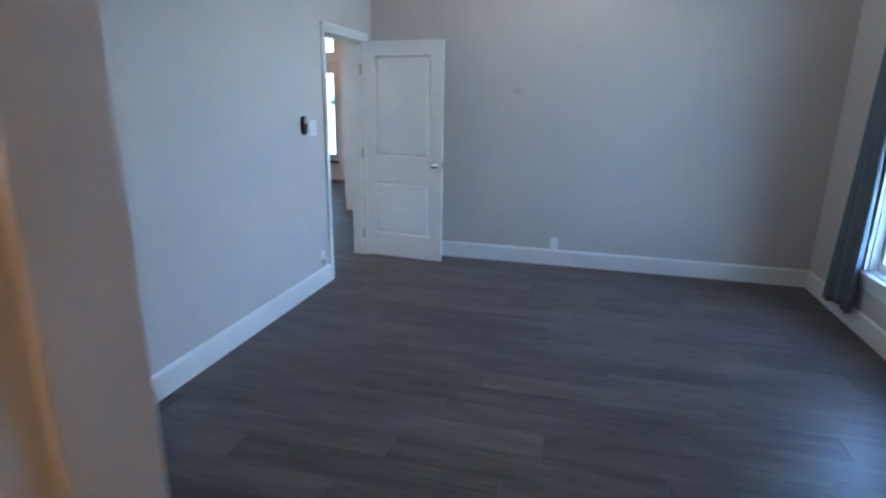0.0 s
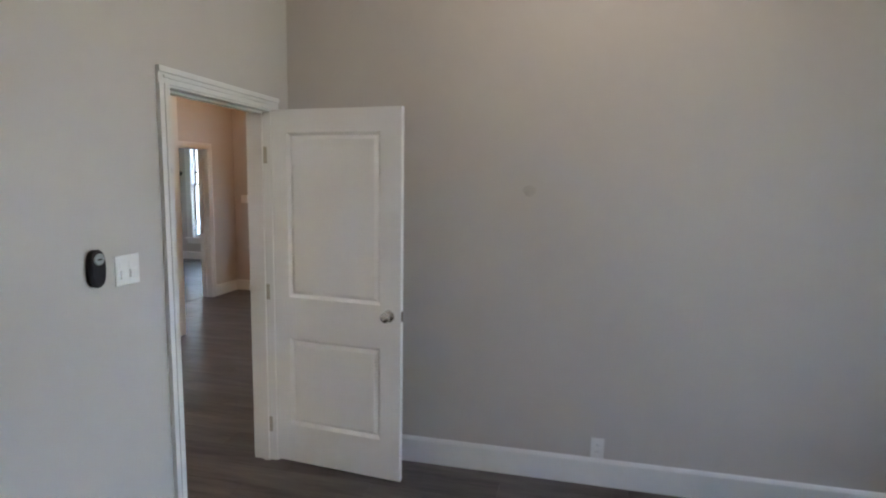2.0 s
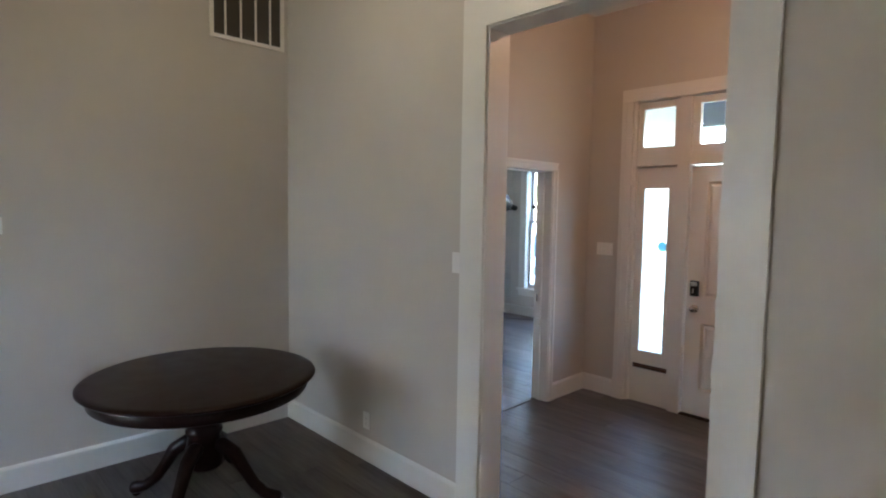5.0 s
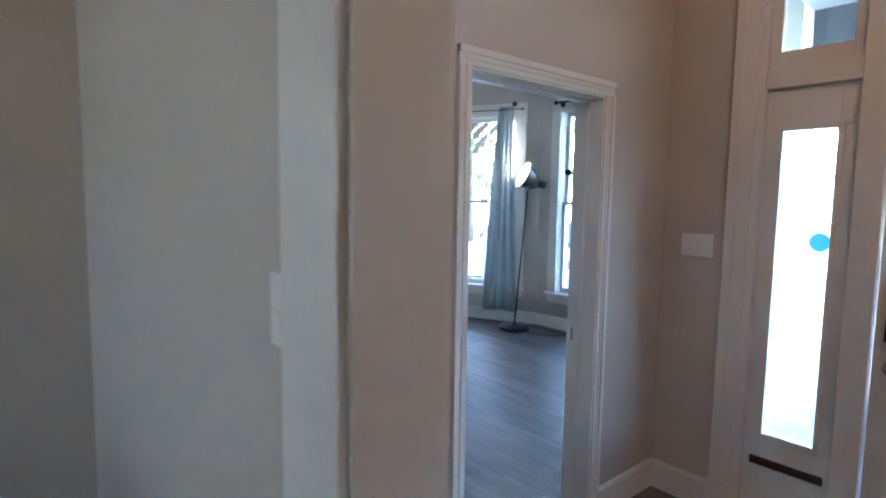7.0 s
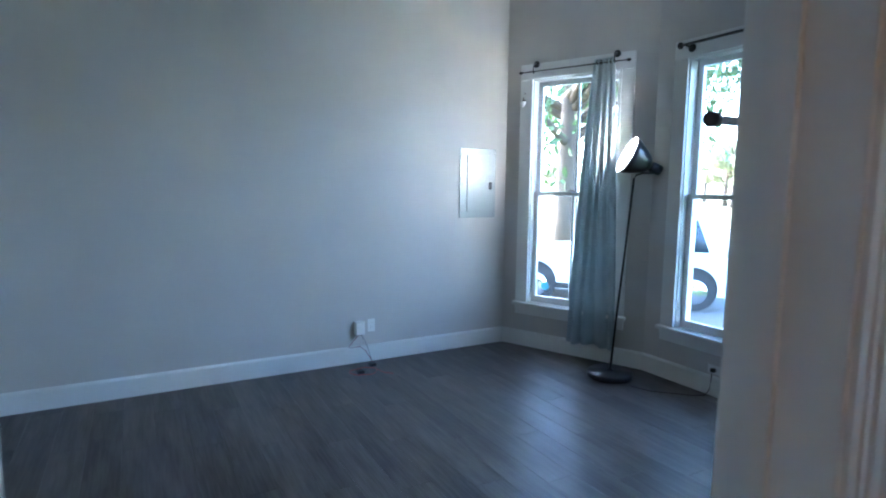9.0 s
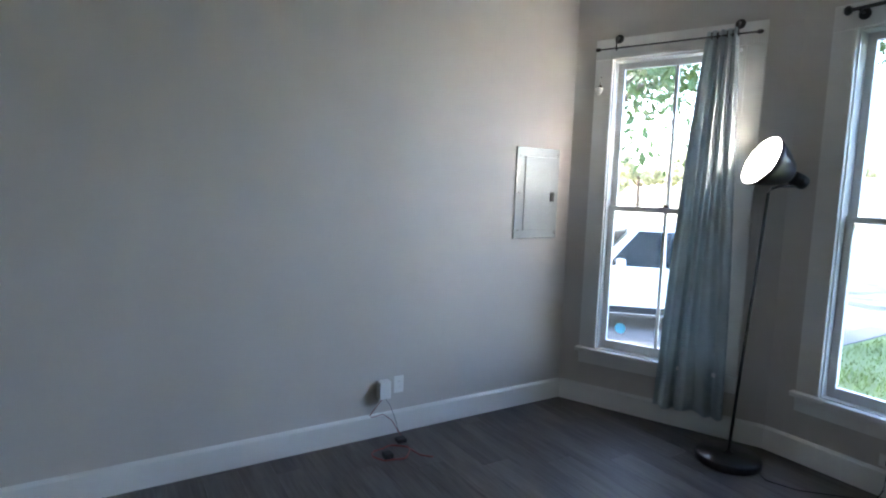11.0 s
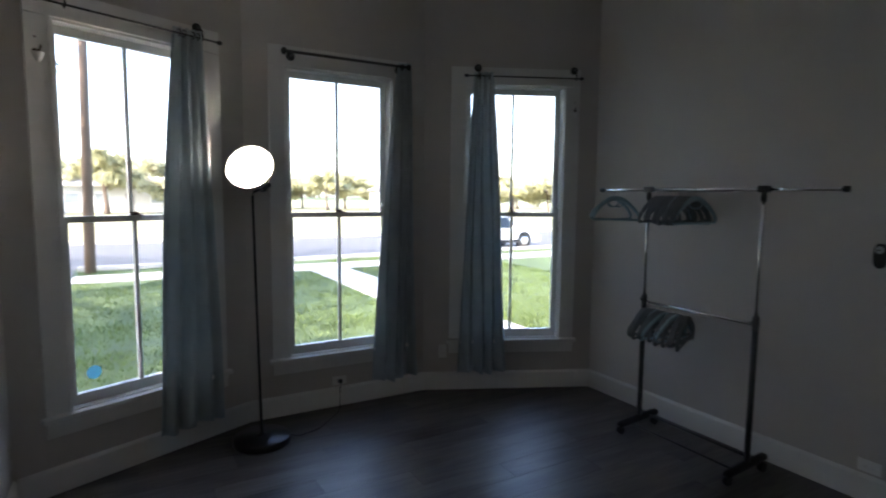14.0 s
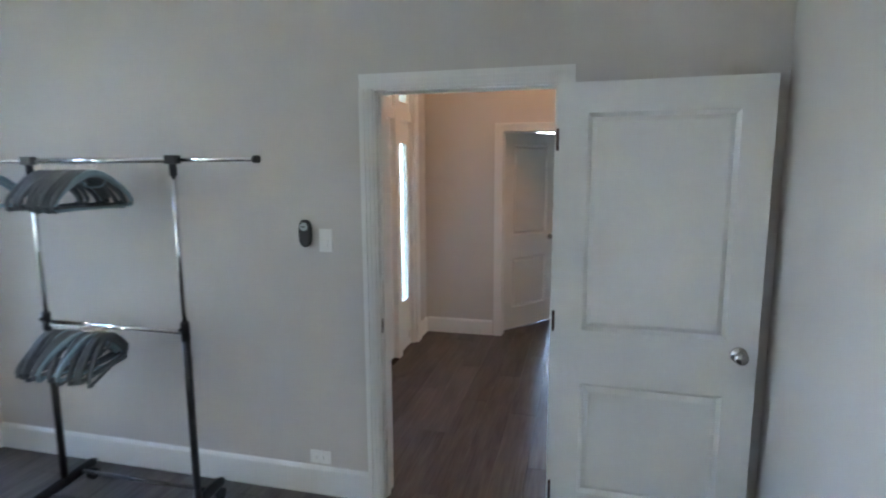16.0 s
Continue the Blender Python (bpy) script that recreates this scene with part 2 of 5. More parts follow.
def part(name, bm, mat, parent, label="", m=None):
    ob = new(name, mesh_of(name, bm, mat))
    ob.parent = parent
    if m is not None:
        ob.matrix_basis = m
    return tagged(ob, label)


def thing(name, m, label, category, group="", kind=""):
    ob = new(name)
    ob.empty_display_size = 0.1
    ob.matrix_basis = m
    return tagged(ob, label, category, group, kind)


def structure(name, bm, mat, label, category, m=None):
    ob = new(name, mesh_of(name, bm, mat))
    if m is not None:
        ob.matrix_basis = m
    return tagged(ob, label, category, kind="structure")


CEILING = 3.5


def wall(name, m, length, depth, openings=(), label="greige painted plaster wall", height=CEILING, ends=(0.0, 0.0)):
    """A wall along local x with its near face at y = 0; openings (x0, x1, z0, z1) go right through."""
    bm = bmesh.new()
    x = -ends[0]
    for x0, x1, z0, z1 in sorted(openings):
        box(bm, x, x0, 0, depth, -0.02, height)
        if z0 > 0:
            box(bm, x0, x1, 0, depth, -0.02, z0)
        box(bm, x0, x1, 0, depth, z1, height)
        x = x1
    box(bm, x, length + ends[1], 0, depth, -0.02, height)
    bmesh.ops.remove_doubles(bm, verts=bm.verts[:], dist=0.0005)
    return structure(name, bm, M_WALL, label, "wall", m)


# ---- the shell of the house ----
wall("wall_bedroom_west", pose(-1.30, -2.0, 0, rz=90), 8.94, 0.14, [(6.145, 6.965, 0, 2.05)])
wall("wall_bedroom_north", pose(-1.30, 5.153, 0), 4.03, 0.13)
wall("wall_bedroom_south", pose(2.73, 0.25, 0, rz=180), 4.03, 0.14, [(1.50, 2.30, 0, 2.05)])
wall("wall_east", pose(2.73, 9.60, 0, rz=-90), 11.6, 0.18, [(0.85, 1.71, 0.45, 2.61), (5.395, 6.255, 0.45, 2.61)], ends=(0, 0.14))
wall("wall_hall_south", pose(2.73, -2.0, 0, rz=180), 4.17, 0.14)
wall("wall_dining_west", pose(-5.71, 1.36, 0, rz=90), 5.605, 0.14)
wall("wall_dining_south", pose(-1.44, 1.5, 0, rz=180), 4.27, 0.18, [(3.23, 4.09, 0.45, 2.61)])
wall("wall_dining_north", pose(-4.66, 6.965, 0), 3.22, 0.15, [(1.035, 2.23, 0, 2.65)])
wall("wall_living_south", pose(-8.94, 6.965, 0), 4.28, 0.16)
wall("wall_foyer_west", pose(-4.51, 7.115, 0, rz=90), 4.21, 0.15, [(0.87, 1.73, 0, 2.065)])
wall("wall_foyer_east", pose(-1.715, 9.43, 0, rz=-90), 2.315, 0.14, [(0.77, 1.54, 0, 2.05)])
wall("wall_front", pose(-4.51, 9.43, 0), 7.24, 0.16, [(0.40, 2.40, 0, 2.68)])
wall("wall_living_west", pose(-8.768, 7.125, 0, rz=90), 4.23, 0.17)
BAY = [Vector((-8.768, 11.355, 0)), Vector((-7.453, 11.942, 0)), Vector((-6.011, 11.942, 0)), Vector((-4.66, 11.325, 0))]


def bay_pose(i):
    d = BAY[i + 1] - BAY[i]
    return pose(*BAY[i], rz=math.degrees(math.atan2(d.y, d.x))), d.length


BAY_MID = (0.707, 0.721, 0.770)
for i, name in enumerate(("wall_bay_west", "wall_bay_middle", "wall_bay_east")):
    m, length = bay_pose(i)
    wall(name, m, length, 0.18, [(BAY_MID[i] - 0.43, BAY_MID[i] + 0.43, 0.45, 2.61)], ends=(0.03, 0.03))
structure("ceiling", boxed(-9.05, 2.95, -2.2, 12.3, CEILING, CEILING + 0.2), M_CEIL, "flat white painted ceiling", "ceiling")


def baseboard(x0, y0, x1, y1):
    """A skirting board whose room lies to the left of the way from the first point to the second."""
    d = Vector((x1 - x0, y1 - y0, 0))
    bm = bmesh.new()
    w, h = 0.016, 0.155
    prof = [(0, 0), (w, 0), (w, h - 0.018), (w - 0.007, h - 0.006), (0.004, h), (0, h)]
    ends = [[bm.verts.new((x, y, z)) for y, z in prof] for x in (0, d.length)]
    for k in range(len(prof)):
        bm.faces.new((ends[0][k], ends[0][(k + 1) % 6], ends[1][(k + 1) % 6], ends[1][k]))
    bm.faces.new(ends[0])
    bm.faces.new(ends[1][::-1])
    return structure("baseboard", bm, M_TRIM, "white painted wooden baseboard", "baseboard", pose(x0, y0, 0.001, rz=math.degrees(math.atan2(d.y, d.x))))


for seg in (
    (2.73, 0.25, 2.73, 5.153), (2.714, 5.153, -1.30, 5.153), (-1.30, 4.085, -1.30, 0.25), (-1.284, 0.25, 0.365, 0.25), (1.295, 0.25, 2.714, 0.25),
    (-5.71, 6.965, -5.71, 1.5), (-3.785, 6.965, -5.694, 6.965), (-1.44, 6.965, -2.26, 6.965), (-5.694, 1.5, -1.456, 1.5), (-1.44, 1.5, -1.44, 4.085), (-1.44, 5.035, -1.44, 6.949),
    (-4.51, 9.43, -4.51, 8.90), (-4.51, 7.93, -4.51, 7.115), (-4.19, 9.43, -4.494, 9.43), (-1.731, 9.43, -2.03, 9.43), (-1.715, 8.735, -1.715, 9.414), (-1.715, 7.115, -1.715, 7.815), (-4.494, 7.115, -3.70, 7.115), (-2.34, 7.115, -1.731, 7.115),
    (-8.768, 11.355, -8.768, 7.125), (-8.752, 7.125, -4.676, 7.125), (-4.66, 7.125, -4.66, 7.93), (-4.66, 8.90, -4.66, 11.325),
    (-4.675, 11.332, -6.011, 11.942), (-6.015, 11.942, -7.449, 11.942), (-7.457, 11.940, -8.753, 11.362),
):
    baseboard(*seg)


# ---- door frames, doors and windows ----
M_HINGE = surface("painted_brass", (0.46, 0.42, 0.34), 0.5, 0.1, vary=0.2, scale=40)


def casing_board(bm, x0, x1, y, z0, z1, out, inner, plain):
    """One casing board on the wall face y, standing out by the sign of out; inner is the side with the thin edge."""
    t = 0.019 * out
    box(bm, x0, x1, *sorted((y, y + t * (1.0 if plain else 0.6))), z0, z1)
    if plain:
        return
    w, h = x1 - x0, z1 - z0
    if inner == "r":
        box(bm, x0 - 0.002, x0 + 0.022, *sorted((y, y + t)), z0, z1)
        box(bm, x0 + 0.032, x0 + 0.042, *sorted((y, y + t * 0.85)), z0, z1)
    elif inner == "l":
        box(bm, x1 - 0.022, x1 + 0.002, *sorted((y, y + t)), z0, z1)
        box(bm, x1 - 0.042, x1 - 0.032, *sorted((y, y + t * 0.85)), z0, z1)
    else:
        box(bm, x0 - 0.0, x1 + 0.0, *sorted((y, y + t)), z1 - 0.022, z1 + 0.002)
        box(bm, x0 + 0.03, x1 - 0.03, *sorted((y, y + t * 0.85)), z1 - 0.042, z1 - 0.032)


def door_frame(name, m, width, height, depth, casing, label, plain=False, stop=None):
    """Lining boards and casings of an opening: local x along the wall, y through it from its first face."""
    base = thing(name, m, label, "door frame", kind="structure")
    t = 0.018
    part("jamb", boxed(0.0, t, -0.004, depth + 0.004, 0, height - t, 0.002), M_TRIM, base)
    part("jamb", boxed(width - t, width, -0.004, depth + 0.004, 0, height - t, 0.002), M_TRIM, base)
    part("head_jamb", boxed(0.0, width, -0.004, depth + 0.004, height - t, height, 0.002), M_TRIM, base)
    if stop is not None:
        bm = bmesh.new()
        box(bm, t, t + 0.011, stop, stop + 0.034, 0, height - t)
        box(bm, width - t - 0.011, width - t, stop, stop + 0.034, 0, height - t)
        box(bm, t + 0.011, width - t - 0.011, stop, stop + 0.034, height - t - 0.011, height - t)
        part("door_stop", bm, M_TRIM, base)
    for y, out in ((-0.001, -1), (depth + 0.001, 1)):
        for side in "lrt":
            bm = bmesh.new()
            if side == "l":
                casing_board(bm, 0.008 - casing, 0.008, y, 0, height - 0.008, out, "r", plain)
            elif side == "r":
                casing_board(bm, width - 0.008, width - 0.008 + casing, y, 0, height - 0.008, out, "l", plain)
            else:
                casing_board(bm, 0.008 - casing, width - 0.008 + casing, y, height - 0.008, height - 0.008 + casing, out, "t", plain)
            part("casing", bm, M_TRIM, base)
    return base


def leaf_mesh(width, height, thick, panels):
    """A moulded door: stiles and rails with sunk panels on both faces; panels (x0, x1, z0, z1)."""
    bm = bmesh.new()
    xs = sorted({0, width, *(p[0] for p in panels), *(p[1] for p in panels)})
    zs = sorted({0, height, *(p[2] for p in panels), *(p[3] for p in panels)})
    for y, s in ((0.0, 1), (thick, -1)):
        for xa, xb in zip(xs, xs[1:]):
            for za, zb in zip(zs, zs[1:]):
                if any(p[0] <= xa and xb <= p[1] and p[2] <= za and zb <= p[3] for p in panels):
                    continue
                bm.faces.new([bm.verts.new(c) for c in ((xa, y, za), (xb, y, za), (xb, y, zb), (xa, y, zb))])
        for x0, x1, z0, z1 in panels:
            steps = [(0, 0), (0.003, 0.004), (0.017, 0.017), (0.036, 0.003), (0.040, 0.002)]
            rings = [[bm.verts.new(c) for c in ((x0 + i, y + s * d, z0 + i), (x1 - i, y + s * d, z0 + i), (x1 - i, y + s * d, z1 - i), (x0 + i, y + s * d, z1 - i))] for i, d in steps]
            for a, b in zip(rings, rings[1:]):
                for k in range(4):
                    bm.faces.new((a[k], a[(k + 1) % 4], b[(k + 1) % 4], b[k]))
            bm.faces.new(rings[-1])
    for q in (((0, 0, 0), (0, thick, 0), (0, thick, height), (0, 0, height)), ((width, 0, 0), (width, thick, 0), (width, thick, height), (width, 0, height)),
              ((0, 0, 0), (width, 0, 0), (width, thick, 0), (0, thick, 0)), ((0, 0, height), (width, 0, height), (width, thick, height), (0, thick, height))):
        bm.faces.new([bm.verts.new(c) for c in q])
    bmesh.ops.remove_doubles(bm, verts=bm.verts[:], dist=0.0002)
    return bm


def knob_mesh(thick):
    """A round knob with its rose on both faces, axis along y."""
    bm = bmesh.new()
    prof = [(0.0, 0.066), (0.012, 0.0655), (0.022, 0.061), (0.027, 0.052), (0.026, 0.042), (0.018, 0.033), (0.011, 0.028), (0.011, 0.010), (0.029, 0.009), (0.033, 0.004), (0.033, 0.0)]
    lathe(bm, prof[::-1], 24, Matrix.Rotation(radians(90), 4, "X"), cap=False)
    lathe(bm, prof[::-1], 24, Matrix.Translation((0, thick, 0)) @ Matrix.Rotation(radians(-90), 4, "X"), cap=False)
    return bm


def door_leaf(name, m, width, label, knob_z=0.93, hinge_face=0.0, height=2.03):
    """A leaf hinged at local x = 0."""
    thick = 0.035
    base = thing(name, m, label, "door", kind="structure")
    s = 0.118
    panels = [(s, width - s, 0.225, 0.745), (s, width - s, 0.985, height - 0.125)]
    part("leaf", leaf_mesh(width, height, thick, panels), M_DOOR, base)
    part("knob", knob_mesh(thick), M_NICKEL, base, "satin nickel round knob", pose(width - 0.068, 0, knob_z))
    part("latch_plate", boxed(width - 0.0005, width + 0.0018, 0.006, 0.030, knob_z - 0.028, knob_z + 0.028), M_NICKEL, base)
    for z in (0.22, 1.02, 1.80):
        bm = bmesh.new()
        tube(bm, (-0.004, hinge_face, z - 0.045), (-0.004, hinge_face, z + 0.045), 0.0065, seg=10)
        box(bm, -0.0025, -0.0005, 0.003, 0.032, z - 0.044, z + 0.044)
        part("hinge", bm, M_RUST, base, "dark metal butt hinge")
    return base


bedroom_frame = door_frame("door_frame_bedroom", pose(-1.30, 4.145, 0, rz=90), 0.82, 2.05, 0.14, 0.066, "white moulded door frame in the greige wall", stop=0.045)
for z in (0.225, 1.02, 1.795):
    plate = boxed(0.7995, 0.8018, 0.020, 0.042, z - 0.046, z + 0.046, 0.001)
    for dz in (-0.03, 0.0, 0.03):
        lathe(plate, [(0.0045, 0), (0.004, 0.002)], 10, Matrix.Translation((0.7996, 0.026 + 0.006 * (dz == 0), z + dz)) @ Matrix.Rotation(radians(-90), 4, "Y"))
    part("hinge_plate", plate, M_HINGE, bedroom_frame, "paint-smeared brass hinge plate")
living_frame = door_frame("door_frame_living", pose(-4.51, 7.985, 0, rz=90), 0.86, 2.065, 0.15, 0.062, "white moulded door frame in the greige wall", stop=0.075)
door_frame("door_frame_front_room", pose(-1.715, 8.66, 0, rz=-90), 0.77, 2.05, 0.14, 0.070, "white moulded door frame in the foyer", stop=0.06)
door_frame("door_frame_hall", pose(1.23, 0.25, 0, rz=180), 0.80, 2.05, 0.14, 0.066, "white moulded door frame, edge lit warm", stop=0.06)
door_frame("cased_opening", pose(-3.625, 6.965, 0), 1.195, 2.65, 0.15, 0.162, "wide flat white casing round an open passage", plain=True)

door_leaf("door_bedroom", pose(-1.318, 4.957, 0.012, rz=-5.5), 0.805, "white two-panel door standing open beside the wall")
door_leaf("door_living", pose(-4.722, 7.992, 0.012, rz=-91.9), 0.806, "white two-panel door folded open against the wall", hinge_face=0.0)
door_leaf("door_front_room", pose(-1.57, 8.642, 0.012, rz=-38), 0.745, "white two-panel door ajar into the front room", hinge_face=0.035)
strike = boxed(0.8385, 0.8420, 0.090, 0.130, 0.892, 0.962, 0.001)
box(strike, 0.8375, 0.8390, 0.100, 0.118, 0.912, 0.942)
part("strike_plate", strike, M_NICKEL, living_frame, "steel strike plate")
structure("floor_threshold", boxed(-4.65, -4.605, 8.006, 8.824, 0.002, 0.008, 0.002), M_STRIP, "brown transition strip in the doorway", "threshold")

GLASS_W, GLASS_Z0, GLASS_Z1, RAIL_Z = 0.366, 0.515, 2.545, 1.525


def window(name, m, label, sticker=False, muntins=True):
    """A tall double-hung window: local x along the wall from its middle, y outwards."""
    base = thing(name, m, label, "window", kind="structure")
    w = 0.43
    for x0, x1 in ((-w, -w + 0.02), (w - 0.02, w)):
        part("window_jamb", boxed(x0, x1, 0.0, 0.182, 0.45, 2.61), M_TRIM, base)
    part("window_head", boxed(-w + 0.02, w - 0.02, 0.0, 0.182, 2.59, 2.61), M_TRIM, base)
    for x0, x1 in ((-w - 0.118, -w + 0.012), (w - 0.012, w + 0.118)):
        bm = boxed(x0, x1, -0.020, -0.001, 0.452, 2.60, 0.003)
        inner = x1 - 0.02 if x0 < 0 else x0
        box(bm, inner, inner + 0.02, -0.026, -0.019, 0.452, 2.60, 0.002)
        part("casing", bm, M_TRIM, base)
    bm = boxed(-w - 0.118, w + 0.118, -0.020, -0.001, 2.602, 2.745, 0.003)
    box(bm, -w + 0.0, w - 0.0, -0.026, -0.019, 2.602, 2.622, 0.002)
    part("head_casing", bm, M_TRIM, base)
    bm = boxed(-w - 0.14, w + 0.14, -0.055, 0.0, 0.418, 0.448, 0.006)
    box(bm, -w + 0.021, w - 0.021, 0.001, 0.19, 0.420, 0.4515)
    part("window_sill", bm, M_TRIM, base)
    bm = boxed(-w - 0.118, w + 0.118, -0.020, -0.001, 0.325, 0.417, 0.003)
    box(bm, -w - 0.119, w + 0.119, -0.028, -0.019, 0.385, 0.416, 0.003)
    part("apron", bm, M_TRIM, base)
    for tag, y0, za, zb, ga, gb in (("upper_sash", 0.095, RAIL_Z - 0.02, 2.59, RAIL_Z + 0.017, GLASS_Z1), ("lower_sash", 0.055, 0.4515, RAIL_Z + 0.018, GLASS_Z0, RAIL_Z - 0.018)):
        y1 = y0 + 0.036
        bm = bmesh.new()
        box(bm, -w + 0.021, -GLASS_W, y0, y1, za, zb, 0.002)
        box(bm, GLASS_W, w - 0.021, y0, y1, za, zb, 0.002)
        box(bm, -GLASS_W, GLASS_W, y0, y1, za, ga, 0.002)
        box(bm, -GLASS_W, GLASS_W, y0, y1, gb, zb, 0.002)
        sash = part(tag, bm, M_TRIM, base)
        if muntins:
            part("muntin", boxed(-0.011, 0.011, y0 + 0.004, y1 - 0.004, ga, gb, 0.003), M_TRIM, sash)
        for xa, xb in ((-GLASS_W, -0.011), (0.011, GLASS_W)) if muntins else ((-GLASS_W, GLASS_W),):
            pane = part("pane", boxed(xa, xb, y0 + 0.016, y0 + 0.020, ga, gb), M_GLASS, sash)
            pane.visible_shadow = False
    bm = boxed(-0.035, 0.035, 0.028, 0.054, RAIL_Z + 0.019, RAIL_Z + 0.027, 0.002)
    lathe(bm, [(0.016, 0), (0.015, 0.012), (0.004, 0.016)], 12, Matrix.Translation((0.0, 0.042, RAIL_Z + 0.027)))
    box(bm, -0.045, 0.01, 0.036, 0.044, RAIL_Z + 0.032, RAIL_Z + 0.040, 0.002)
    part("sash_lock", bm, M_RUST, base, "old metal sash lock")
    part("sash_stop_block", boxed(GLASS_W - 0.02, w - 0.024, 0.032, 0.054, RAIL_Z + 0.02, RAIL_Z + 0.055, 0.003), M_WHITEPLASTIC, base)
    if sticker:
        bm = bmesh.new()
        lathe(bm, [(0.040, 0.0), (0.040, 0.0008)], 28, Matrix.Translation((-GLASS_W + 0.10, 0.0695, GLASS_Z0 + 0.105)) @ Matrix.Rotation(radians(90), 4, "X"))
        part("sticker", bm, M_BLUE, base, "round blue sticker on the glass")
    return base


for i in range(3):
    m, length = bay_pose(i)
    window(f"window_{i + 1}", m @ pose(BAY_MID[i], 0, 0), "tall white double-hung bay window with two-light sashes", sticker=(i == 0))
window("window_4", pose(2.73, 3.775, 0, rz=-90), "tall white double-hung bedroom window")
window("window_5", pose(2.73, 8.32, 0, rz=-90), "tall white double-hung window in the front room")
window("window_6", pose(-5.10, 1.5, 0, rz=180), "tall white double-hung dining room window")


def entry_unit():
    """The front entrance: a door between two narrow sidelights, each with a light above."""
    base = thing("entrance", pose(-4.095, 9.43, 0), "white painted front entrance with sidelights and transom lights", "entrance", kind="structure")
    W, H = 2.0, 2.68
    for x0, x1 in ((-0.09, 0.014), (W - 0.014, W + 0.09)):
        bm = boxed(x0, x1, -0.022, -0.001, 0, H - 0.012, 0.003)
        box(bm, x0 + 0.03, x0 + 0.045, -0.028, -0.021, 0.19, H - 0.02, 0.002)
        part("casing", bm, M_TRIM, base)
        part("plinth_block", boxed(x0 - 0.006, x1 + 0.006, -0.031, -0.0225, 0, 0.185, 0.003), M_TRIM, base)
    part("head_casing", boxed(-0.09, W + 0.09, -0.022, -0.001, H - 0.011, H + 0.10, 0.003), M_TRIM, base)
    for x0, x1 in ((0.0, 0.045), (0.415, 0.515), (W - 0.515, W - 0.415), (W - 0.045, W)):
        part("post", boxed(x0, x1, 0.0, 0.14, 0, H - 0.02, 0.003), M_TRIM, base)
    part("head_rail", boxed(0.0, W, 0.002, 0.138, H - 0.019, H - 0.001, 0.002), M_TRIM, base)
    for x0, x1 in ((0.046, 0.414), (0.516, W - 0.516), (W - 0.414, W - 0.046)):
        part("transom_bar", boxed(x0, x1, 0.01, 0.13, 2.105, 2.19, 0.003), M_TRIM, base)
    for x0, x1 in ((0.047, 0.413), (0.517, W - 0.517), (W - 0.413, W - 0.047)):
        light = bmesh.new()
        b = 0.045 if x1 - x0 < 0.5 else 0.06
        za, zb, ga, gb = 2.191, 2.659, 2.27, 2.60
        box(light, x0, x0 + b, 0.03, 0.075, za, zb, 0.002)
        box(light, x1 - b, x1, 0.03, 0.075, za, zb, 0.002)
        box(light, x0 + b, x1 - b, 0.03, 0.075, za, ga, 0.002)
        box(light, x0 + b, x1 - b, 0.03, 0.075, gb, zb, 0.002)
        sash = part("transom_light", light, M_TRIM, base)
        part("pane", boxed(x0 + b, x1 - b, 0.050, 0.054, ga, gb), M_GLASS, sash).visible_shadow = False
    for n, x0 in enumerate((0.047, W - 0.413)):
        x1 = x0 + 0.366
        ga, gb = 0.47, 1.915
        b0, b1 = x0 + 0.073, x1 - 0.073
        bm = bmesh.new()
        box(bm, x0, b0, 0.04, 0.085, 0.0, 2.104, 0.002)
        box(bm, b1, x1, 0.04, 0.085, 0.0, 2.104, 0.002)
        box(bm, b0, b1, 0.04, 0.085, 0.0, ga, 0.002)
        box(bm, b0, b1, 0.04, 0.085, gb, 2.104, 0.002)
        side = part("sidelight", bm, M_TRIM, base)
        bead = bmesh.new()
        for xa, xb, za, zb in ((b0 - 0.022, b0 + 0.004, ga - 0.02, gb + 0.02), (b1 - 0.004, b1 + 0.022, ga - 0.02, gb + 0.02), (b0 + 0.004, b1 - 0.004, ga - 0.02, ga + 0.004), (b0 + 0.004, b1 - 0.004, gb - 0.004, gb + 0.02)):
            box(bead, xa, xb, 0.031, 0.0395, za, zb, 0.002)
        for xa in (b0 - 0.05, b1 + 0.028):
            box(bead, xa, xa + 0.022, 0.034, 0.0395, gb + 0.015, gb + 0.045, 0.003)
        part("glazing_bead", bead, M_TRIM, side)
        part("pane", boxed(b0, b1, 0.060, 0.065, ga, gb), M_FROST, side, "bright textured privacy glass").visible_shadow = False
        if n == 0:
            slot = boxed(b0 - 0.045, b1 + 0.045, 0.030, 0.0395, 0.312, 0.352, 0.004)
            box(slot, b0 - 0.03, b1 + 0.03, 0.024, 0.0305, 0.322, 0.342, 0.002)
            part("mail_slot", slot, M_RUST, side, "rusty brown mail slot plate")
            bm = bmesh.new()
            lathe(bm, [(0.043, 0.0), (0.043, 0.0008)], 28, Matrix.Translation((b1 - 0.046, 0.0592, 1.41)) @ Matrix.Rotation(radians(90), 4, "X"))
            part("sticker", bm, M_BLUE, side, "round blue sticker on the glass")
    x0, x1 = 0.520, W - 0.520
    s = 0.13
    door = part("front_door", leaf_mesh(x1 - x0, 2.085, 0.044, [(s, x1 - x0 - s, 0.22, 0.78), (s, x1 - x0 - s, 1.0, 1.95)]), M_DOOR, base, "white panelled front door, closed", pose(x0, 0.05, 0.012))
    part("knob", knob_mesh(0.044), M_NICKEL, door, "satin nickel round knob", pose(0.07, 0, 0.90))
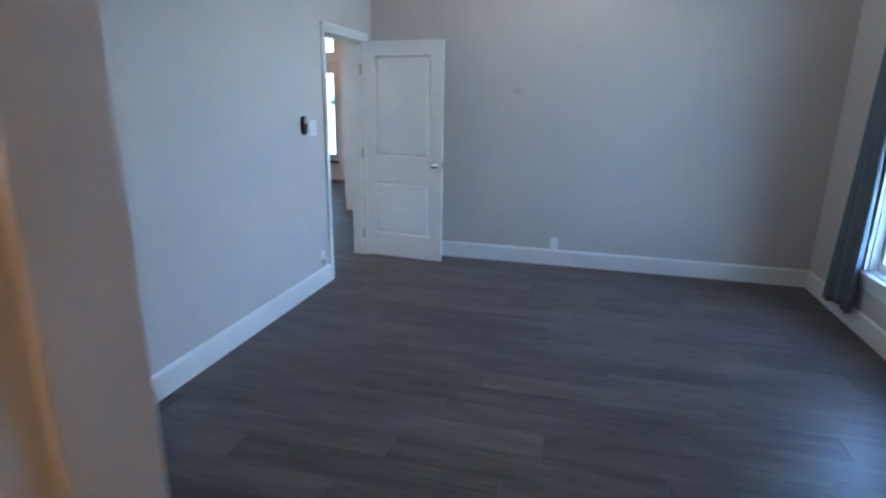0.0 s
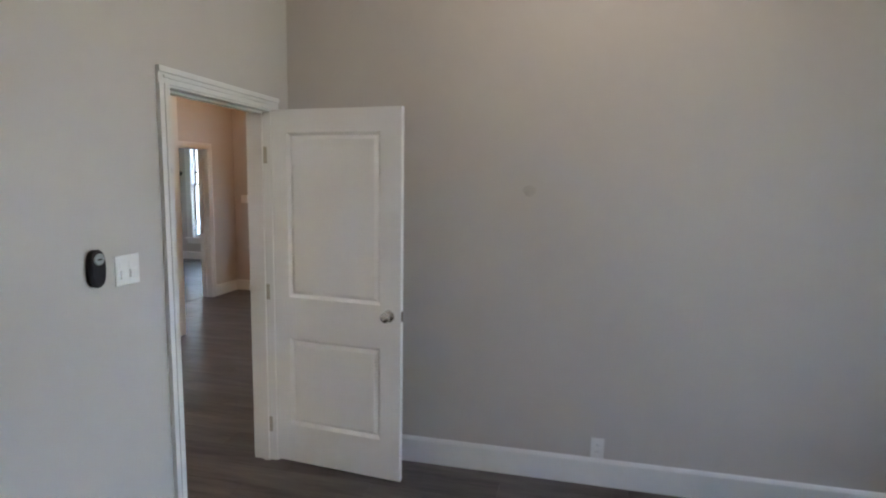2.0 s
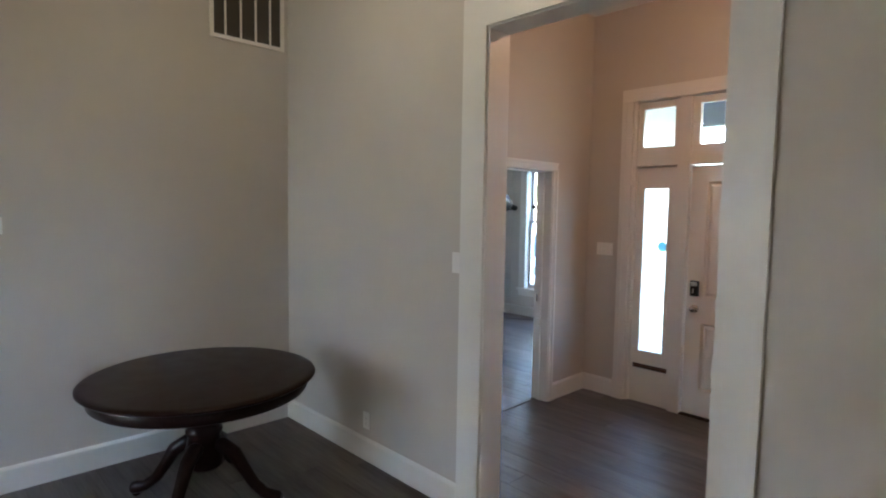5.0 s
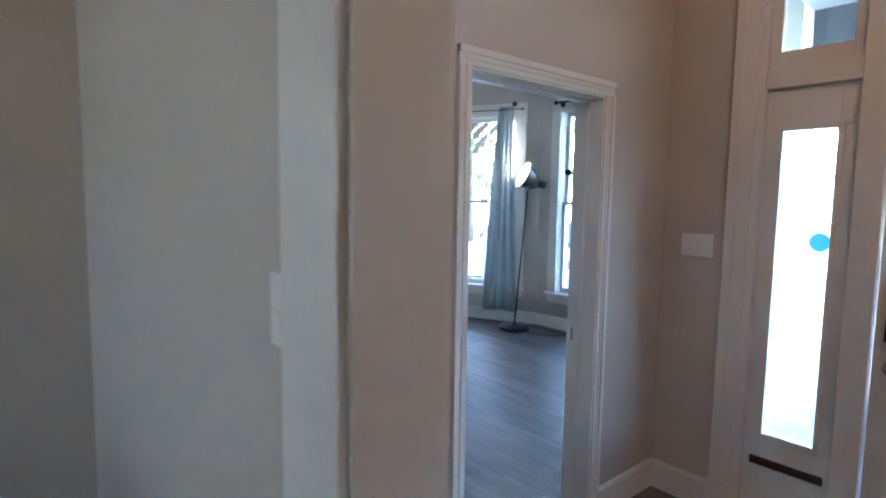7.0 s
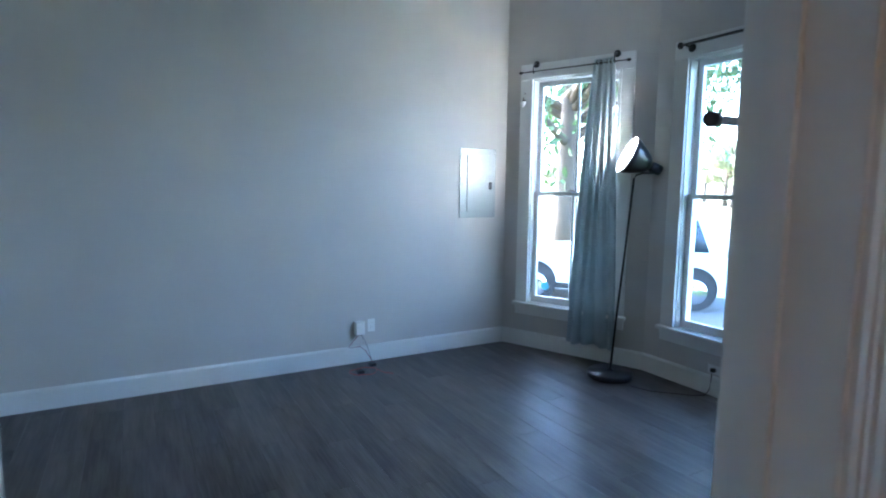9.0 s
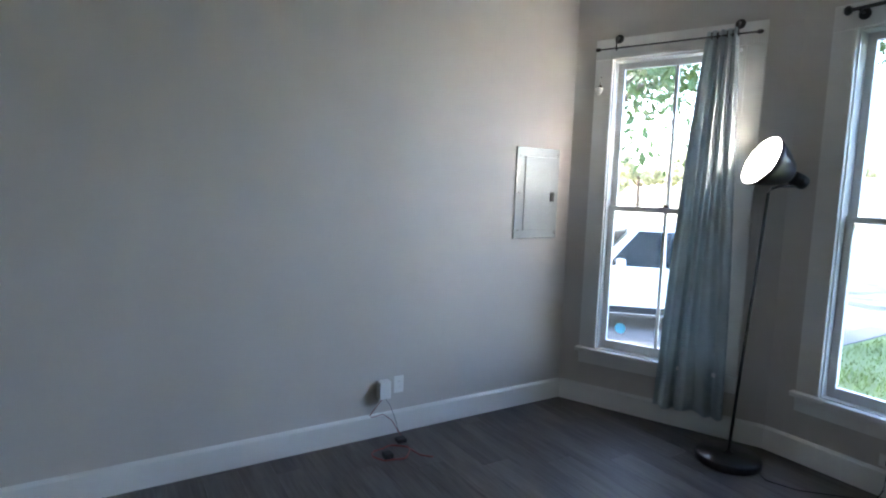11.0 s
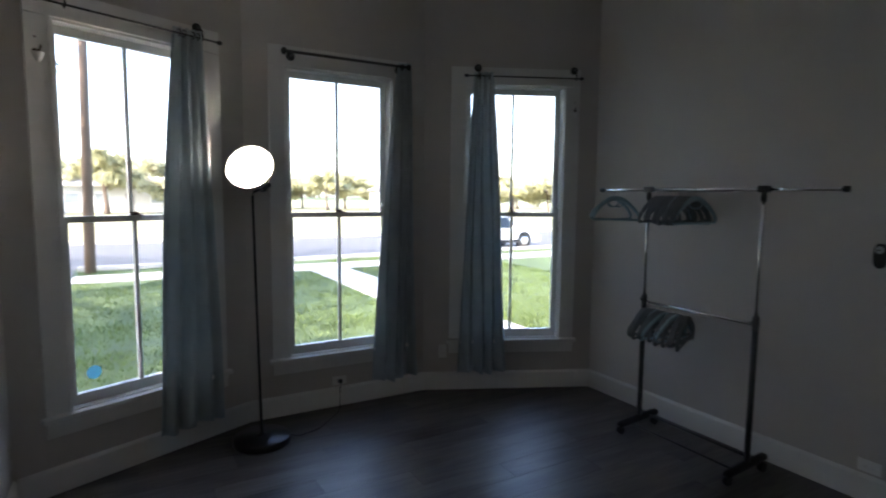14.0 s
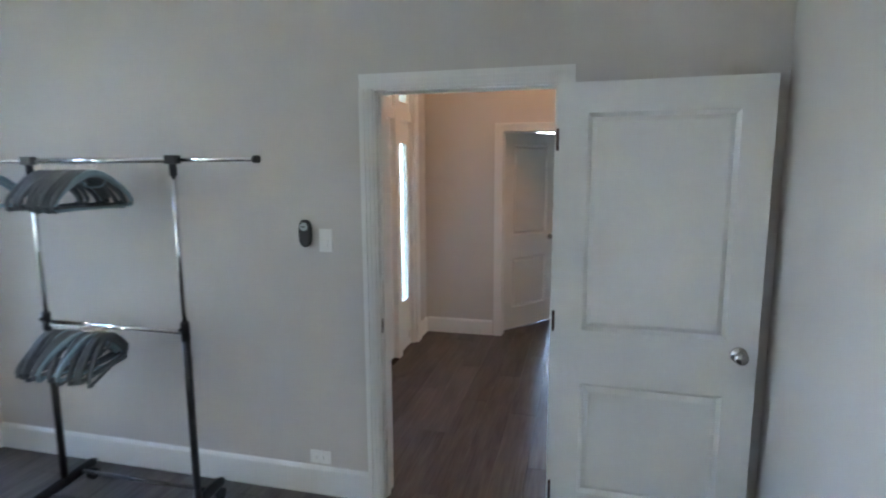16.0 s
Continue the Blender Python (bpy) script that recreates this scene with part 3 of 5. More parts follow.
    lock = boxed(0.037, 0.103, -0.032, -0.0005, 1.005, 1.135, 0.006)
    keypad = part("keypad_lock", lock, M_BLACKPLASTIC, door, "black keypad deadbolt with a nickel turn piece")
    part("turn_piece", boxed(0.062, 0.078, -0.052, -0.0315, 1.03, 1.07, 0.004), M_NICKEL, keypad)
    part("lock_trim", boxed(0.043, 0.097, -0.0345, -0.0315, 1.088, 1.128, 0.002), M_NICKEL, keypad)
    for z in (0.2, 1.04, 1.85):
        bm = bmesh.new()
        tube(bm, (x1 - x0 + 0.001, -0.005, z - 0.05), (x1 - x0 + 0.001, -0.005, z + 0.05), 0.008, seg=10)
        box(bm, x1 - x0 - 0.03, x1 - x0 - 0.001, -0.004, -0.0005, z - 0.05, z + 0.05)
        part("hinge", bm, M_TRIM, door)
    part("door_sill", boxed(0.516, W - 0.516, 0.0, 0.14, 0.0012, 0.010, 0.002), M_UNDER, base)


entry_unit()


# ---- curtains and rods ----
M_HANGER = surface("grey_velvet_hanger", (0.15, 0.165, 0.175), 0.8, vary=0.2, scale=30)
M_HANGER_BLUE = surface("pale_blue_plastic_hanger", (0.27, 0.38, 0.42), 0.4, vary=0.1, scale=30)
M_SHADE_IN = surface("white_lamp_enamel", (0.88, 0.87, 0.83), 0.35, vary=0.02)
M_BRONZE = surface("dark_grey_lamp_metal", (0.035, 0.033, 0.036), 0.32, 0.6, vary=0.12, scale=10)
M_VENT_DARK = surface("dark_vent_colour", (0.085, 0.075, 0.062), 0.9)
M_CREAM = surface("cream_vent_paint", (0.80, 0.77, 0.71), 0.5, vary=0.05)
M_RED = surface("faded_red_wire", (0.26, 0.065, 0.06), 0.5)
M_GREYWIRE = surface("grey_wire", (0.22, 0.22, 0.22), 0.5)


def curtain(m, top, bottom, z1, z0, folds, seed, label, mat):
    """A gathered panel with thickness; top and bottom are its side edges in the window's own x."""
    rng = random.Random(seed)
    nx, nz = folds * 10, 44
    bm = bmesh.new()
    phase = [rng.uniform(-0.5, 0.5) for _ in range(folds + 2)]
    depth = [rng.uniform(0.6, 1.25) for _ in range(folds + 2)]
    grid = []
    for k in range(nz + 1):
        f = k / nz
        z = z1 + (z0 - z1) * f
        e = f ** 0.8
        a, b = top[0] + (bottom[0] - top[0]) * e, top[1] + (bottom[1] - top[1]) * e
        row = []
        for i in range(nx + 1):
            u = i / nx
            j = u * folds
            w = depth[int(j)] * (0.019 + 0.018 * f)
            wave = math.sin(j * math.tau + 1.1 * math.sin(u * 4.3 + seed) + 0.8 * f * math.sin(seed + f * 3 + u * 6)) + 0.25 * f * math.sin(j * math.tau * 2.1 + seed)
            x = a + (b - a) * u + 0.012 * math.sin(f * 5 + j * 2 + seed) * f
            y = -0.080 + w * wave + 0.012 * math.sin(u * 5 + f * 3)
            row.append(bm.verts.new((x, y, z + 0.012 * math.sin(u * 9 + seed) * f)))
        grid.append(row)
    for r0, r1 in zip(grid, grid[1:]):
        for i in range(nx):
            bm.faces.new((r0[i], r0[i + 1], r1[i + 1], r1[i])).smooth = True
    base = thing("curtain", m, label, "curtain", "grommet curtains")
    cloth = part("cloth", bm, mat, base)
    thick = cloth.modifiers.new("thickness", "SOLIDIFY")
    thick.thickness = 0.0025
    for i in range(folds):
        g = bmesh.new()
        x = top[0] + (top[1] - top[0]) * (i + 0.5) / folds
        ring = [(x + 0.006 * (-1) ** i, -0.085 + 0.021 * math.cos(t), z1 - 0.035 + 0.021 * math.sin(t)) for t in [k * math.tau / 14 for k in range(15)]]
        sweep(g, ring, 0.004, 6)
        part("grommet", g, M_BLACKMETAL, base)
    return base


def rod(m, x0, x1, z, radius, brackets, finial, label):
    base = thing("curtain_rod", m, label, "curtain rod", "black curtain rods")
    y = -0.085
    part("bar", tube(bmesh.new(), (x0, y, z), (x1, y, z), radius, seg=12), M_BLACKMETAL, base)
    for x, s in ((x0, -1), (x1, 1)):
        bm = bmesh.new()
        prof = [(radius * 1.3, 0), (finial, 0.012), (finial * 1.05, 0.024), (finial * 0.6, 0.036), (finial * 0.2, 0.040)]
        lathe(bm, prof, 14, Matrix.Translation((x - s * 0.008, y, z)) @ Matrix.Rotation(radians(90 * s), 4, "Y"))
        part("finial", bm, M_BLACKMETAL, base)
    for x, rise in brackets:
        bm = bmesh.new()
        lathe(bm, [(0.031, 0), (0.031, 0.010), (0.022, 0.018)], 16, Matrix.Translation((x, -0.0215, z + rise)) @ Matrix.Rotation(radians(90), 4, "X"))
        sweep(bm, [(x, -0.025, z + rise), (x, -0.06, z + rise + 0.004), (x, y - 0.005, z + rise * 0.6), (x, y - 0.013, z), (x, y, z - radius - 0.007), (x, y + 0.012, z)], 0.0065, 8)
        part("bracket", bm, M_BLACKMETAL, base)
    return base


WIN = [bay_pose(i)[0] @ pose(BAY_MID[i], 0, 0) for i in range(3)] + [pose(2.73, 3.775, 0, rz=-90)]
BLUE = "dusty blue cloth curtain gathered beside the window"
curtain(WIN[0], (0.21, 0.39), (0.03, 0.49), 2.70, 0.15, 4, 3, BLUE, M_CURTAIN)
curtain(WIN[1], (0.45, 0.545), (0.23, 0.61), 2.72, 0.17, 4, 7, BLUE, M_CURTAIN)
curtain(WIN[2], (-0.37, -0.22), (-0.47, -0.05), 2.69, 0.17, 4, 12, BLUE, M_CURTAIN)
curtain(WIN[3], (-0.62, -0.40), (-0.77, -0.36), 2.72, 0.14, 5, 21, "dark steel-blue cloth curtain beside the bedroom window", M_CURTAIN_DARK)
rod(WIN[0], -0.50, 0.50, 2.66, 0.006, ((-0.38, 0.075), (0.39, 0.075)), 0.014, "thin black curtain rod on hooked brackets")
rod(WIN[1], -0.44, 0.52, 2.69, 0.011, ((-0.39, -0.02), (0.47, -0.02)), 0.026, "thick black curtain rod with round finials")
rod(WIN[2], -0.42, 0.52, 2.66, 0.006, ((-0.33, 0.075), (0.485, 0.075)), 0.014, "thin black curtain rod on hooked brackets")
rod(WIN[3], -0.86, 0.55, 2.69, 0.011, ((-0.6, -0.02), (0.50, -0.02)), 0.024, "black curtain rod over the bedroom window")


def tieback(m, x, z, name, flip):
    """A small dark hook with a white cup on the casing."""
    base = thing(name, m @ pose(x, -0.021, z), "small dark tieback hook with a white cup", "hook", "tieback hooks")
    bm = bmesh.new()
    lathe(bm, [(0.016, 0), (0.016, 0.005), (0.008, 0.008)], 14, Matrix.Rotation(radians(90), 4, "X"))
    sweep(bm, [(0, -0.005, 0), (0, -0.03, -0.004), (0.008 * flip, -0.045, 0.008), (0.012 * flip, -0.04, 0.03)], 0.005, 8)
    part("hook", bm, M_RUST, base)
    part("cup", lathe(bmesh.new(), [(0.006, -0.055), (0.015, -0.045), (0.028, -0.012), (0.030, -0.008)], 16, Matrix.Translation((0, -0.032, 0))), M_WHITEPLASTIC, base, "white cup")
    screw = lathe(bmesh.new(), [(0.006, 0), (0.005, 0.003)], 10, Matrix.Translation((0, 0, 0.075)) @ Matrix.Rotation(radians(90), 4, "X"))
    part("screw", screw, M_RUST, base)


tieback(WIN[0], -0.50, 2.405, "tieback_hook", 1)
tieback(WIN[2], 0.505, 2.40, "tieback_hook", -1)


# ---- floor lamp ----
def floor_lamp():
    base = thing("floor_lamp", pose(-7.451, 11.545, 0.0), "dark metal floor lamp, lit, with a bell shade", "floor lamp")
    bm = lathe(bmesh.new(), [(0.184, 0.001), (0.188, 0.007), (0.188, 0.044), (0.180, 0.053), (0.04, 0.058), (0.018, 0.064), (0.012, 0.075)], 40)
    part("base", bm, M_BRONZE, base)
    head = Vector((0.006, 0.165, 1.665))
    n = Vector((-0.443, -0.783, 0.42)).normalized()
    rim = Vector((-0.022, 0.102, 1.86))
    neck = rim - n * 0.275
    part("pole", sweep(bmesh.new(), [(0, 0, 0.04), (0.0, 0.05, 0.55), (0.003, 0.11, 1.1), head, head + Vector((0.012, 0.012, 0.03)), head + Vector((0.05, 0.04, 0.045)), neck + Vector((0.0, -0.01, -0.03))], 0.0095, 10), M_BRONZE, base)
    turn = n.to_track_quat("Z", "Y").to_matrix().to_4x4()
    at = Matrix.Translation(rim) @ turn
    outer = [(0.040, -0.205), (0.060, -0.195), (0.078, -0.175), (0.098, -0.14), (0.122, -0.095), (0.144, -0.045), (0.158, 0.0)]
    inner = [(0.155, 0.0), (0.141, -0.045), (0.119, -0.095), (0.095, -0.138), (0.074, -0.171), (0.035, -0.195), (0.001, -0.197)]
    shade = part("shade", lathe(bmesh.new(), outer + [(0.155, 0.0)], 40, at, cap=False), M_BRONZE, base, "dark grey metal bell shade")
    part("shade_lining", lathe(bmesh.new(), inner, 40, at, cap=False), M_SHADE_IN, shade, "white enamel lining")
    part("neck", lathe(bmesh.new(), [(0.02, -0.315), (0.040, -0.31), (0.044, -0.29), (0.044, -0.235), (0.038, -0.216)], 24, at), M_BRONZE, base)
    knob = bmesh.new()
    side = turn @ Vector((1, 0, 0))
    tube(knob, neck - side * 0.06, neck + side * 0.06, 0.016, seg=14)
    part("swivel", knob, M_BLACKMETAL, base)
    part("bulb", lathe(bmesh.new(), [(0.013, -0.19), (0.016, -0.16), (0.034, -0.125), (0.040, -0.10), (0.034, -0.075), (0.012, -0.058)], 20, at), M_BULB, base, "glowing round bulb")
    cable = [(0.17, 0.03, 0.008), (0.25, -0.03, 0.006), (0.40, 0.02, 0.006), (0.50, 0.12, 0.006), (0.62, 0.24, 0.006), (0.665, 0.32, 0.010), (0.675, 0.36, 0.05), (0.68, 0.362, 0.12), (0.685, 0.364, 0.18)]
    part("cable", sweep(bmesh.new(), cable, 0.0035, 6), M_BLACKPLASTIC, base)
    part("plug", boxed(0.67, 0.70, 0.355, 0.388, 0.19, 0.22, 0.005), M_BLACKPLASTIC, base)


M_BULB = glow("lit_bulb", (1.0, 0.90, 0.74), BULB)
floor_lamp()


# ---- dining table ----
def pedestal_table():
    base = thing("dining_table", pose(-4.86, 5.97, 0, rz=-50), "dark espresso round pedestal table with carved legs", "table")
    top = lathe(bmesh.new(), [(0.0, 0.748), (0.585, 0.7485), (0.605, 0.747), (0.622, 0.740), (0.624, 0.732), (0.612, 0.722), (0.60, 0.718), (0.30, 0.717), (0.0, 0.717)], 64, cap=False)
    part("tabletop", top, M_DARKWOOD, base, "dark polished round top")
    part("apron", lathe(bmesh.new(), [(0.565, 0.7165), (0.575, 0.70), (0.575, 0.655), (0.568, 0.648), (0.545, 0.648), (0.545, 0.7165)], 64, cap=False), M_DARKWOOD, base)
    col = [(0.12, 0.7165), (0.12, 0.66), (0.085, 0.64), (0.076, 0.61), (0.092, 0.60), (0.092, 0.585), (0.078, 0.575), (0.083, 0.50), (0.094, 0.46), (0.086, 0.44), (0.100, 0.425), (0.100, 0.41), (0.088, 0.395), (0.092, 0.35), (0.104, 0.31), (0.104, 0.22), (0.085, 0.20), (0.05, 0.185)]
    part("pedestal", lathe(bmesh.new(), col[::-1], 28), M_DARKWOOD, base)
    for k in range(4):
        bm = bmesh.new()
        path = [(0.05, 0.33, 0.034), (0.11, 0.335, 0.036), (0.18, 0.29, 0.034), (0.24, 0.20, 0.029), (0.30, 0.115, 0.026), (0.36, 0.066, 0.026), (0.41, 0.048, 0.030), (0.445, 0.042, 0.030), (0.462, 0.042, 0.018)]
        sweep(bm, [(r, 0, z) for r, z, _ in path], [w * 1.25 for *_, w in path], 12)
        lathe(bm, [(0.010, 0.0), (0.026, 0.002), (0.026, 0.012)], 12, Matrix.Translation((0.425, 0, 0.0)))
        part("leg", bm, M_DARKWOOD, base, m=pose(0, 0, 0, rz=90 * k))


pedestal_table()


# ---- garment rack and hangers ----
RX, RY0, RY1, BAR_Z, MID_Z = -5.0, 9.662, 10.472, 1.738, 0.945


def garment_rack():
    base = thing("garment_rack", pose(RX, 0, 0), "black and chrome double garment rack on casters", "garment rack")
    for y in (RY0, RY1):
        part("lower_post", tube(bmesh.new(), (0, y, 0.075), (0, y, 0.985), 0.0175), M_BLACKMETAL, base)
        part("upper_post", tube(bmesh.new(), (0, y, 0.985), (0, y, BAR_Z - 0.03), 0.011), M_CHROME, base, "chrome upper post")
        bm = tube(bmesh.new(), (0, y, 0.905), (0, y, 0.995), 0.020)
        tube(bm, (-0.035, y, 0.965), (0.0, y, 0.965), 0.009, seg=10)
        part("collar", bm, M_BLACKPLASTIC, base)
        bm = boxed(-0.020, 0.020, y - 0.032, y + 0.032, BAR_Z - 0.018, BAR_Z + 0.022, 0.006)
        tube(bm, (0, y, BAR_Z - 0.07), (0, y, BAR_Z - 0.015), 0.017)
        part("clamp", bm, M_BLACKPLASTIC, base)
        foot = bmesh.new()
        sweep(foot, [(-0.20, y, 0.058), (-0.185, y, 0.068), (-0.10, y, 0.075), (0.0, y, 0.082), (0.10, y, 0.090), (0.165, y, 0.095), (0.185, y, 0.09)], [0.022, 0.026, 0.027, 0.029, 0.027, 0.026, 0.022], 10)
        leg = part("foot", foot, M_BLACKPLASTIC, base)
        for x in (-0.185, 0.165):
            c = bmesh.new()
            tube(c, (x, y - 0.014, 0.0305), (x, y + 0.014, 0.0305), 0.030, seg=18)
            tube(c, (x, y, 0.03), (x, y, 0.07 if x < 0 else 0.085), 0.009, seg=8)
            part("caster", c, M_BLACKPLASTIC, leg)
    part("sleeve_bar", tube(bmesh.new(), (0, RY0, BAR_Z), (0, RY1, BAR_Z), 0.0135), M_CHROME, base, "chrome top bar")
    for y0, y1 in ((RY0 - 0.42, RY0), (RY1, RY1 + 0.44)):
        part("extension_bar", tube(bmesh.new(), (0, y0, BAR_Z), (0, y1, BAR_Z), 0.0105), M_CHROME, base, "chrome extension")
        e = y0 if y0 < RY0 - 0.1 else y1
        part("end_cap", tube(bmesh.new(), (0, e - 0.012, BAR_Z), (0, e + 0.012, BAR_Z), 0.017), M_BLACKPLASTIC, base)
    part("middle_bar", tube(bmesh.new(), (0, RY0, MID_Z), (0, RY1, MID_Z), 0.0115), M_CHROME, base, "chrome middle bar")
    for x, z, r in ((0.09, 0.092, 0.010), (-0.09, 0.062, 0.007)):
        part("cross_bar", tube(bmesh.new(), (x, RY0, z), (x, RY1, z), r), M_BLACKMETAL, base)


garment_rack()


def hanger(mat, label, m, name):
    """A moulded hanger in its own x-z plane, hung from the origin."""
    base = thing(name, m, label, "hanger", "hangers on the rack")
    hook = [(0.021 * math.sin(a), 0, -0.0 + 0.021 * math.cos(a) - 0.009) for a in [radians(x) for x in range(-115, 171, 22)]]
    hook += [(0.004, 0, -0.045), (0.0, 0, -0.06)]
    part("hook", sweep(bmesh.new(), hook, 0.0022, 6), M_NICKEL, base, "steel hook")
    half = [(0.0, -0.058), (0.035, -0.062), (0.09, -0.085), (0.15, -0.125), (0.195, -0.165), (0.213, -0.195), (0.208, -0.212), (0.19, -0.217)]
    outline = [(-x, 0, z) for x, z in half[::-1]] + [(x, 0, z) for x, z in half[1:]]
    bm = sweep(bmesh.new(), outline, [0.0105 + 0.008 * (1 - abs(p[0]) / 0.22) for p in outline], 8)
    sweep(bm, [(-0.19, 0, -0.217), (0.0, 0, -0.219), (0.19, 0, -0.217)], 0.0075, 8)
    sweep(bm, [(-0.07, 0, -0.085), (-0.055, 0, -0.11), (-0.03, 0, -0.122), (0.03, 0, -0.122), (0.055, 0, -0.11), (0.07, 0, -0.085)], 0.0045, 6)
    part("body", bm, mat, base)
    return base


rng = random.Random(5)
first = hanger(M_HANGER, "dark grey slim clothes hanger on the chrome bar", pose(RX, 10.40, BAR_Z + 0.0005, rz=8), "hanger")
for i in range(11):
    copy_thing(first, pose(RX, 10.37 - i * 0.026 + rng.uniform(-0.006, 0.006), BAR_Z + 0.0005, ry=rng.uniform(-3, 3), rz=8 + rng.uniform(-8, 8)))
blue = hanger(M_HANGER_BLUE, "pale blue plastic hanger on the chrome bar", pose(RX, 10.80, BAR_Z - 0.0025, rz=4), "hanger")
copy_thing(blue, pose(RX, 10.765, BAR_Z - 0.0025, ry=2, rz=-12))
copy_thing(blue, pose(RX, 10.225, BAR_Z + 0.0005, rz=14))
copy_thing(blue, pose(RX, 10.10, BAR_Z + 0.0005, rz=0))
for i in range(17):
    z = MID_Z - 0.0015
    copy_thing(blue if i in (4, 9, 13) else first, pose(RX, 10.46 - i * 0.021 + rng.uniform(-0.006, 0.006), z, ry=rng.uniform(-6, 6), rz=10 + rng.uniform(-14, 14)))


# ---- wall fittings ----
def wall_plate(name, m, gangs, style, label, category):
    """A cover plate in local x-z, standing out towards -y."""
    base = thing(name, m, label, category, "wall plates")
    w = 0.070 + 0.046 * (gangs - 1)
    part("plate", boxed(-w / 2, w / 2, -0.0065, -0.0005, -0.0575, 0.0575, 0.0025), M_WHITEPLASTIC, base)
    for g in range(gangs):
        x = (g - (gangs - 1) / 2) * 0.046
        if style == "rocker":
            bm = boxed(x - 0.0165, x + 0.0165, -0.0075, -0.0062, -0.0335, 0.0335, 0.0008)
            box(bm, x - 0.014, x + 0.014, -0.0125, -0.0074, -0.031, 0.002, 0.002)
            part("rocker", bm, M_WHITEPLASTIC, base)
        else:
            for z in (-0.0195, 0.0195):
                part("socket", boxed(x - 0.0165, x + 0.0165, -0.0085, -0.0062, z - 0.0135, z + 0.0135, 0.003), M_WHITEPLASTIC, base)
                bm = bmesh.new()
                for dx in (-0.006, 0.006):
                    box(bm, x + dx - 0.001, x + dx + 0.001, -0.0091, -0.0084, z - 0.003, z + 0.005)
                part("slots", bm, M_BLACKPLASTIC, base)
    return base


def remote(m, label):
    base = thing("remote_control", m, label, "remote", "wall remotes")
    bm = bmesh.new()
    ring = []
    for k in range(28):
        a = k * math.tau / 28
        ring.append((0.033 * math.copysign(abs(math.cos(a)) ** 0.75, math.cos(a)), 0.069 * math.copysign(abs(math.sin(a)) ** 0.8, math.sin(a))))
    loops = [[bm.verts.new((x * s, y, z * s)) for x, z in ring] for y, s in ((-0.001, 0.97), (-0.018, 1.0), (-0.025, 0.93), (-0.027, 0.80))]
    for a, b in zip(loops, loops[1:]):
        for k in range(28):
            bm.faces.new((a[k], a[(k + 1) % 28], b[(k + 1) % 28], b[k])).smooth = True
    bm.faces.new(loops[0])
    bm.faces.new(loops[-1])
    part("body", bm, M_BLACKPLASTIC, base)
    part("button", lathe(bmesh.new(), [(0.021, 0), (0.021, 0.003), (0.017, 0.0045)], 24, Matrix.Translation((0, -0.026, 0.034)) @ Matrix.Rotation(radians(90), 4, "X")), M_GREYMETAL, base, "round grey button pad")
    part("mark", boxed(-0.009, 0.009, -0.0312, -0.0303, 0.031, 0.036), M_BLACKPLASTIC, base)


NORTH, EAST, WEST = 0, -90, 90
wall_plate("light_switch", pose(-1.30, 3.887, 1.312, rz=WEST), 2, "rocker", "white double rocker switch plate on greige wall", "switch")
remote(pose(-1.30, 3.738, 1.338, rz=WEST), "black oval wall remote beside the switch")
wall_plate("outlet", pose(0.54, 5.153, 0.215, rz=NORTH), 1, "socket", "white outlet just above the baseboard", "outlet")
side_outlet = wall_plate("outlet", pose(-1.30, 3.965, 0.24, rz=WEST), 1, "socket", "white outlet with a small plug-in device", "outlet")
part("plug_in", boxed(-0.026, 0.026, -0.042, -0.009, -0.055, 0.004, 0.006), M_WHITEPLASTIC, side_outlet)
wall_plate("light_switch", pose(-3.815, 6.965, 1.411, rz=NORTH), 1, "rocker", "white rocker switch plate beside the casing", "switch")
wall_plate("outlet", pose(-4.645, 6.965, 0.275, rz=NORTH), 1, "socket", "white outlet low on the dining room wall", "outlet")
wall_plate("light_switch", pose(-4.32, 9.43, 1.362, rz=NORTH), 3, "rocker", "white triple switch plate beside the entrance", "switch")
wall_plate("light_switch", pose(-4.66, 9.098, 1.349, rz=EAST), 1, "rocker", "white rocker switch plate beside the door", "switch")
remote(pose(-4.66, 9.202, 1.382, rz=EAST), "black oval wall remote beside the switch")
wall_plate("outlet", pose(-4.66, 9.172, 0.205, rz=EAST) @ pose(0, 0, 0, 0, 90, 0), 1, "socket", "white sideways outlet above the baseboard", "outlet")
wall_plate("outlet", pose(-6.765, 11.942, 0.205, rz=NORTH) @ pose(0, 0, 0, 0, 90, 0), 1, "socket", "white sideways outlet under the window", "outlet")
wall_plate("outlet", bay_pose(2)[0] @ pose(0.17, 0, 0.34), 1, "socket", "white outlet between the bay windows", "outlet")
wall_plate("outlet", pose(-8.768, 9.915, 0.330, rz=WEST), 1, "socket", "white outlet above the baseboard", "outlet")


def thermostat():
    base = thing("thermostat", pose(-5.71, 5.10, 1.572, rz=WEST), "white thermostat with a small dark display", "thermostat")
    part("back_plate", boxed(-0.072, 0.072, -0.006, -0.0005, -0.050, 0.050, 0.002), M_WHITEPLASTIC, base)
    part("body", boxed(-0.066, 0.066, -0.026, -0.0058, -0.044, 0.044, 0.006), M_WHITEPLASTIC, base)
    part("display", boxed(-0.026, 0.040, -0.0275, -0.0255, -0.014, 0.026, 0.001), M_GREYMETAL, base, "grey display")
    part("button", boxed(-0.052, -0.036, -0.029, -0.0255, -0.006, 0.012, 0.002), M_WHITEPLASTIC, base)


thermostat()

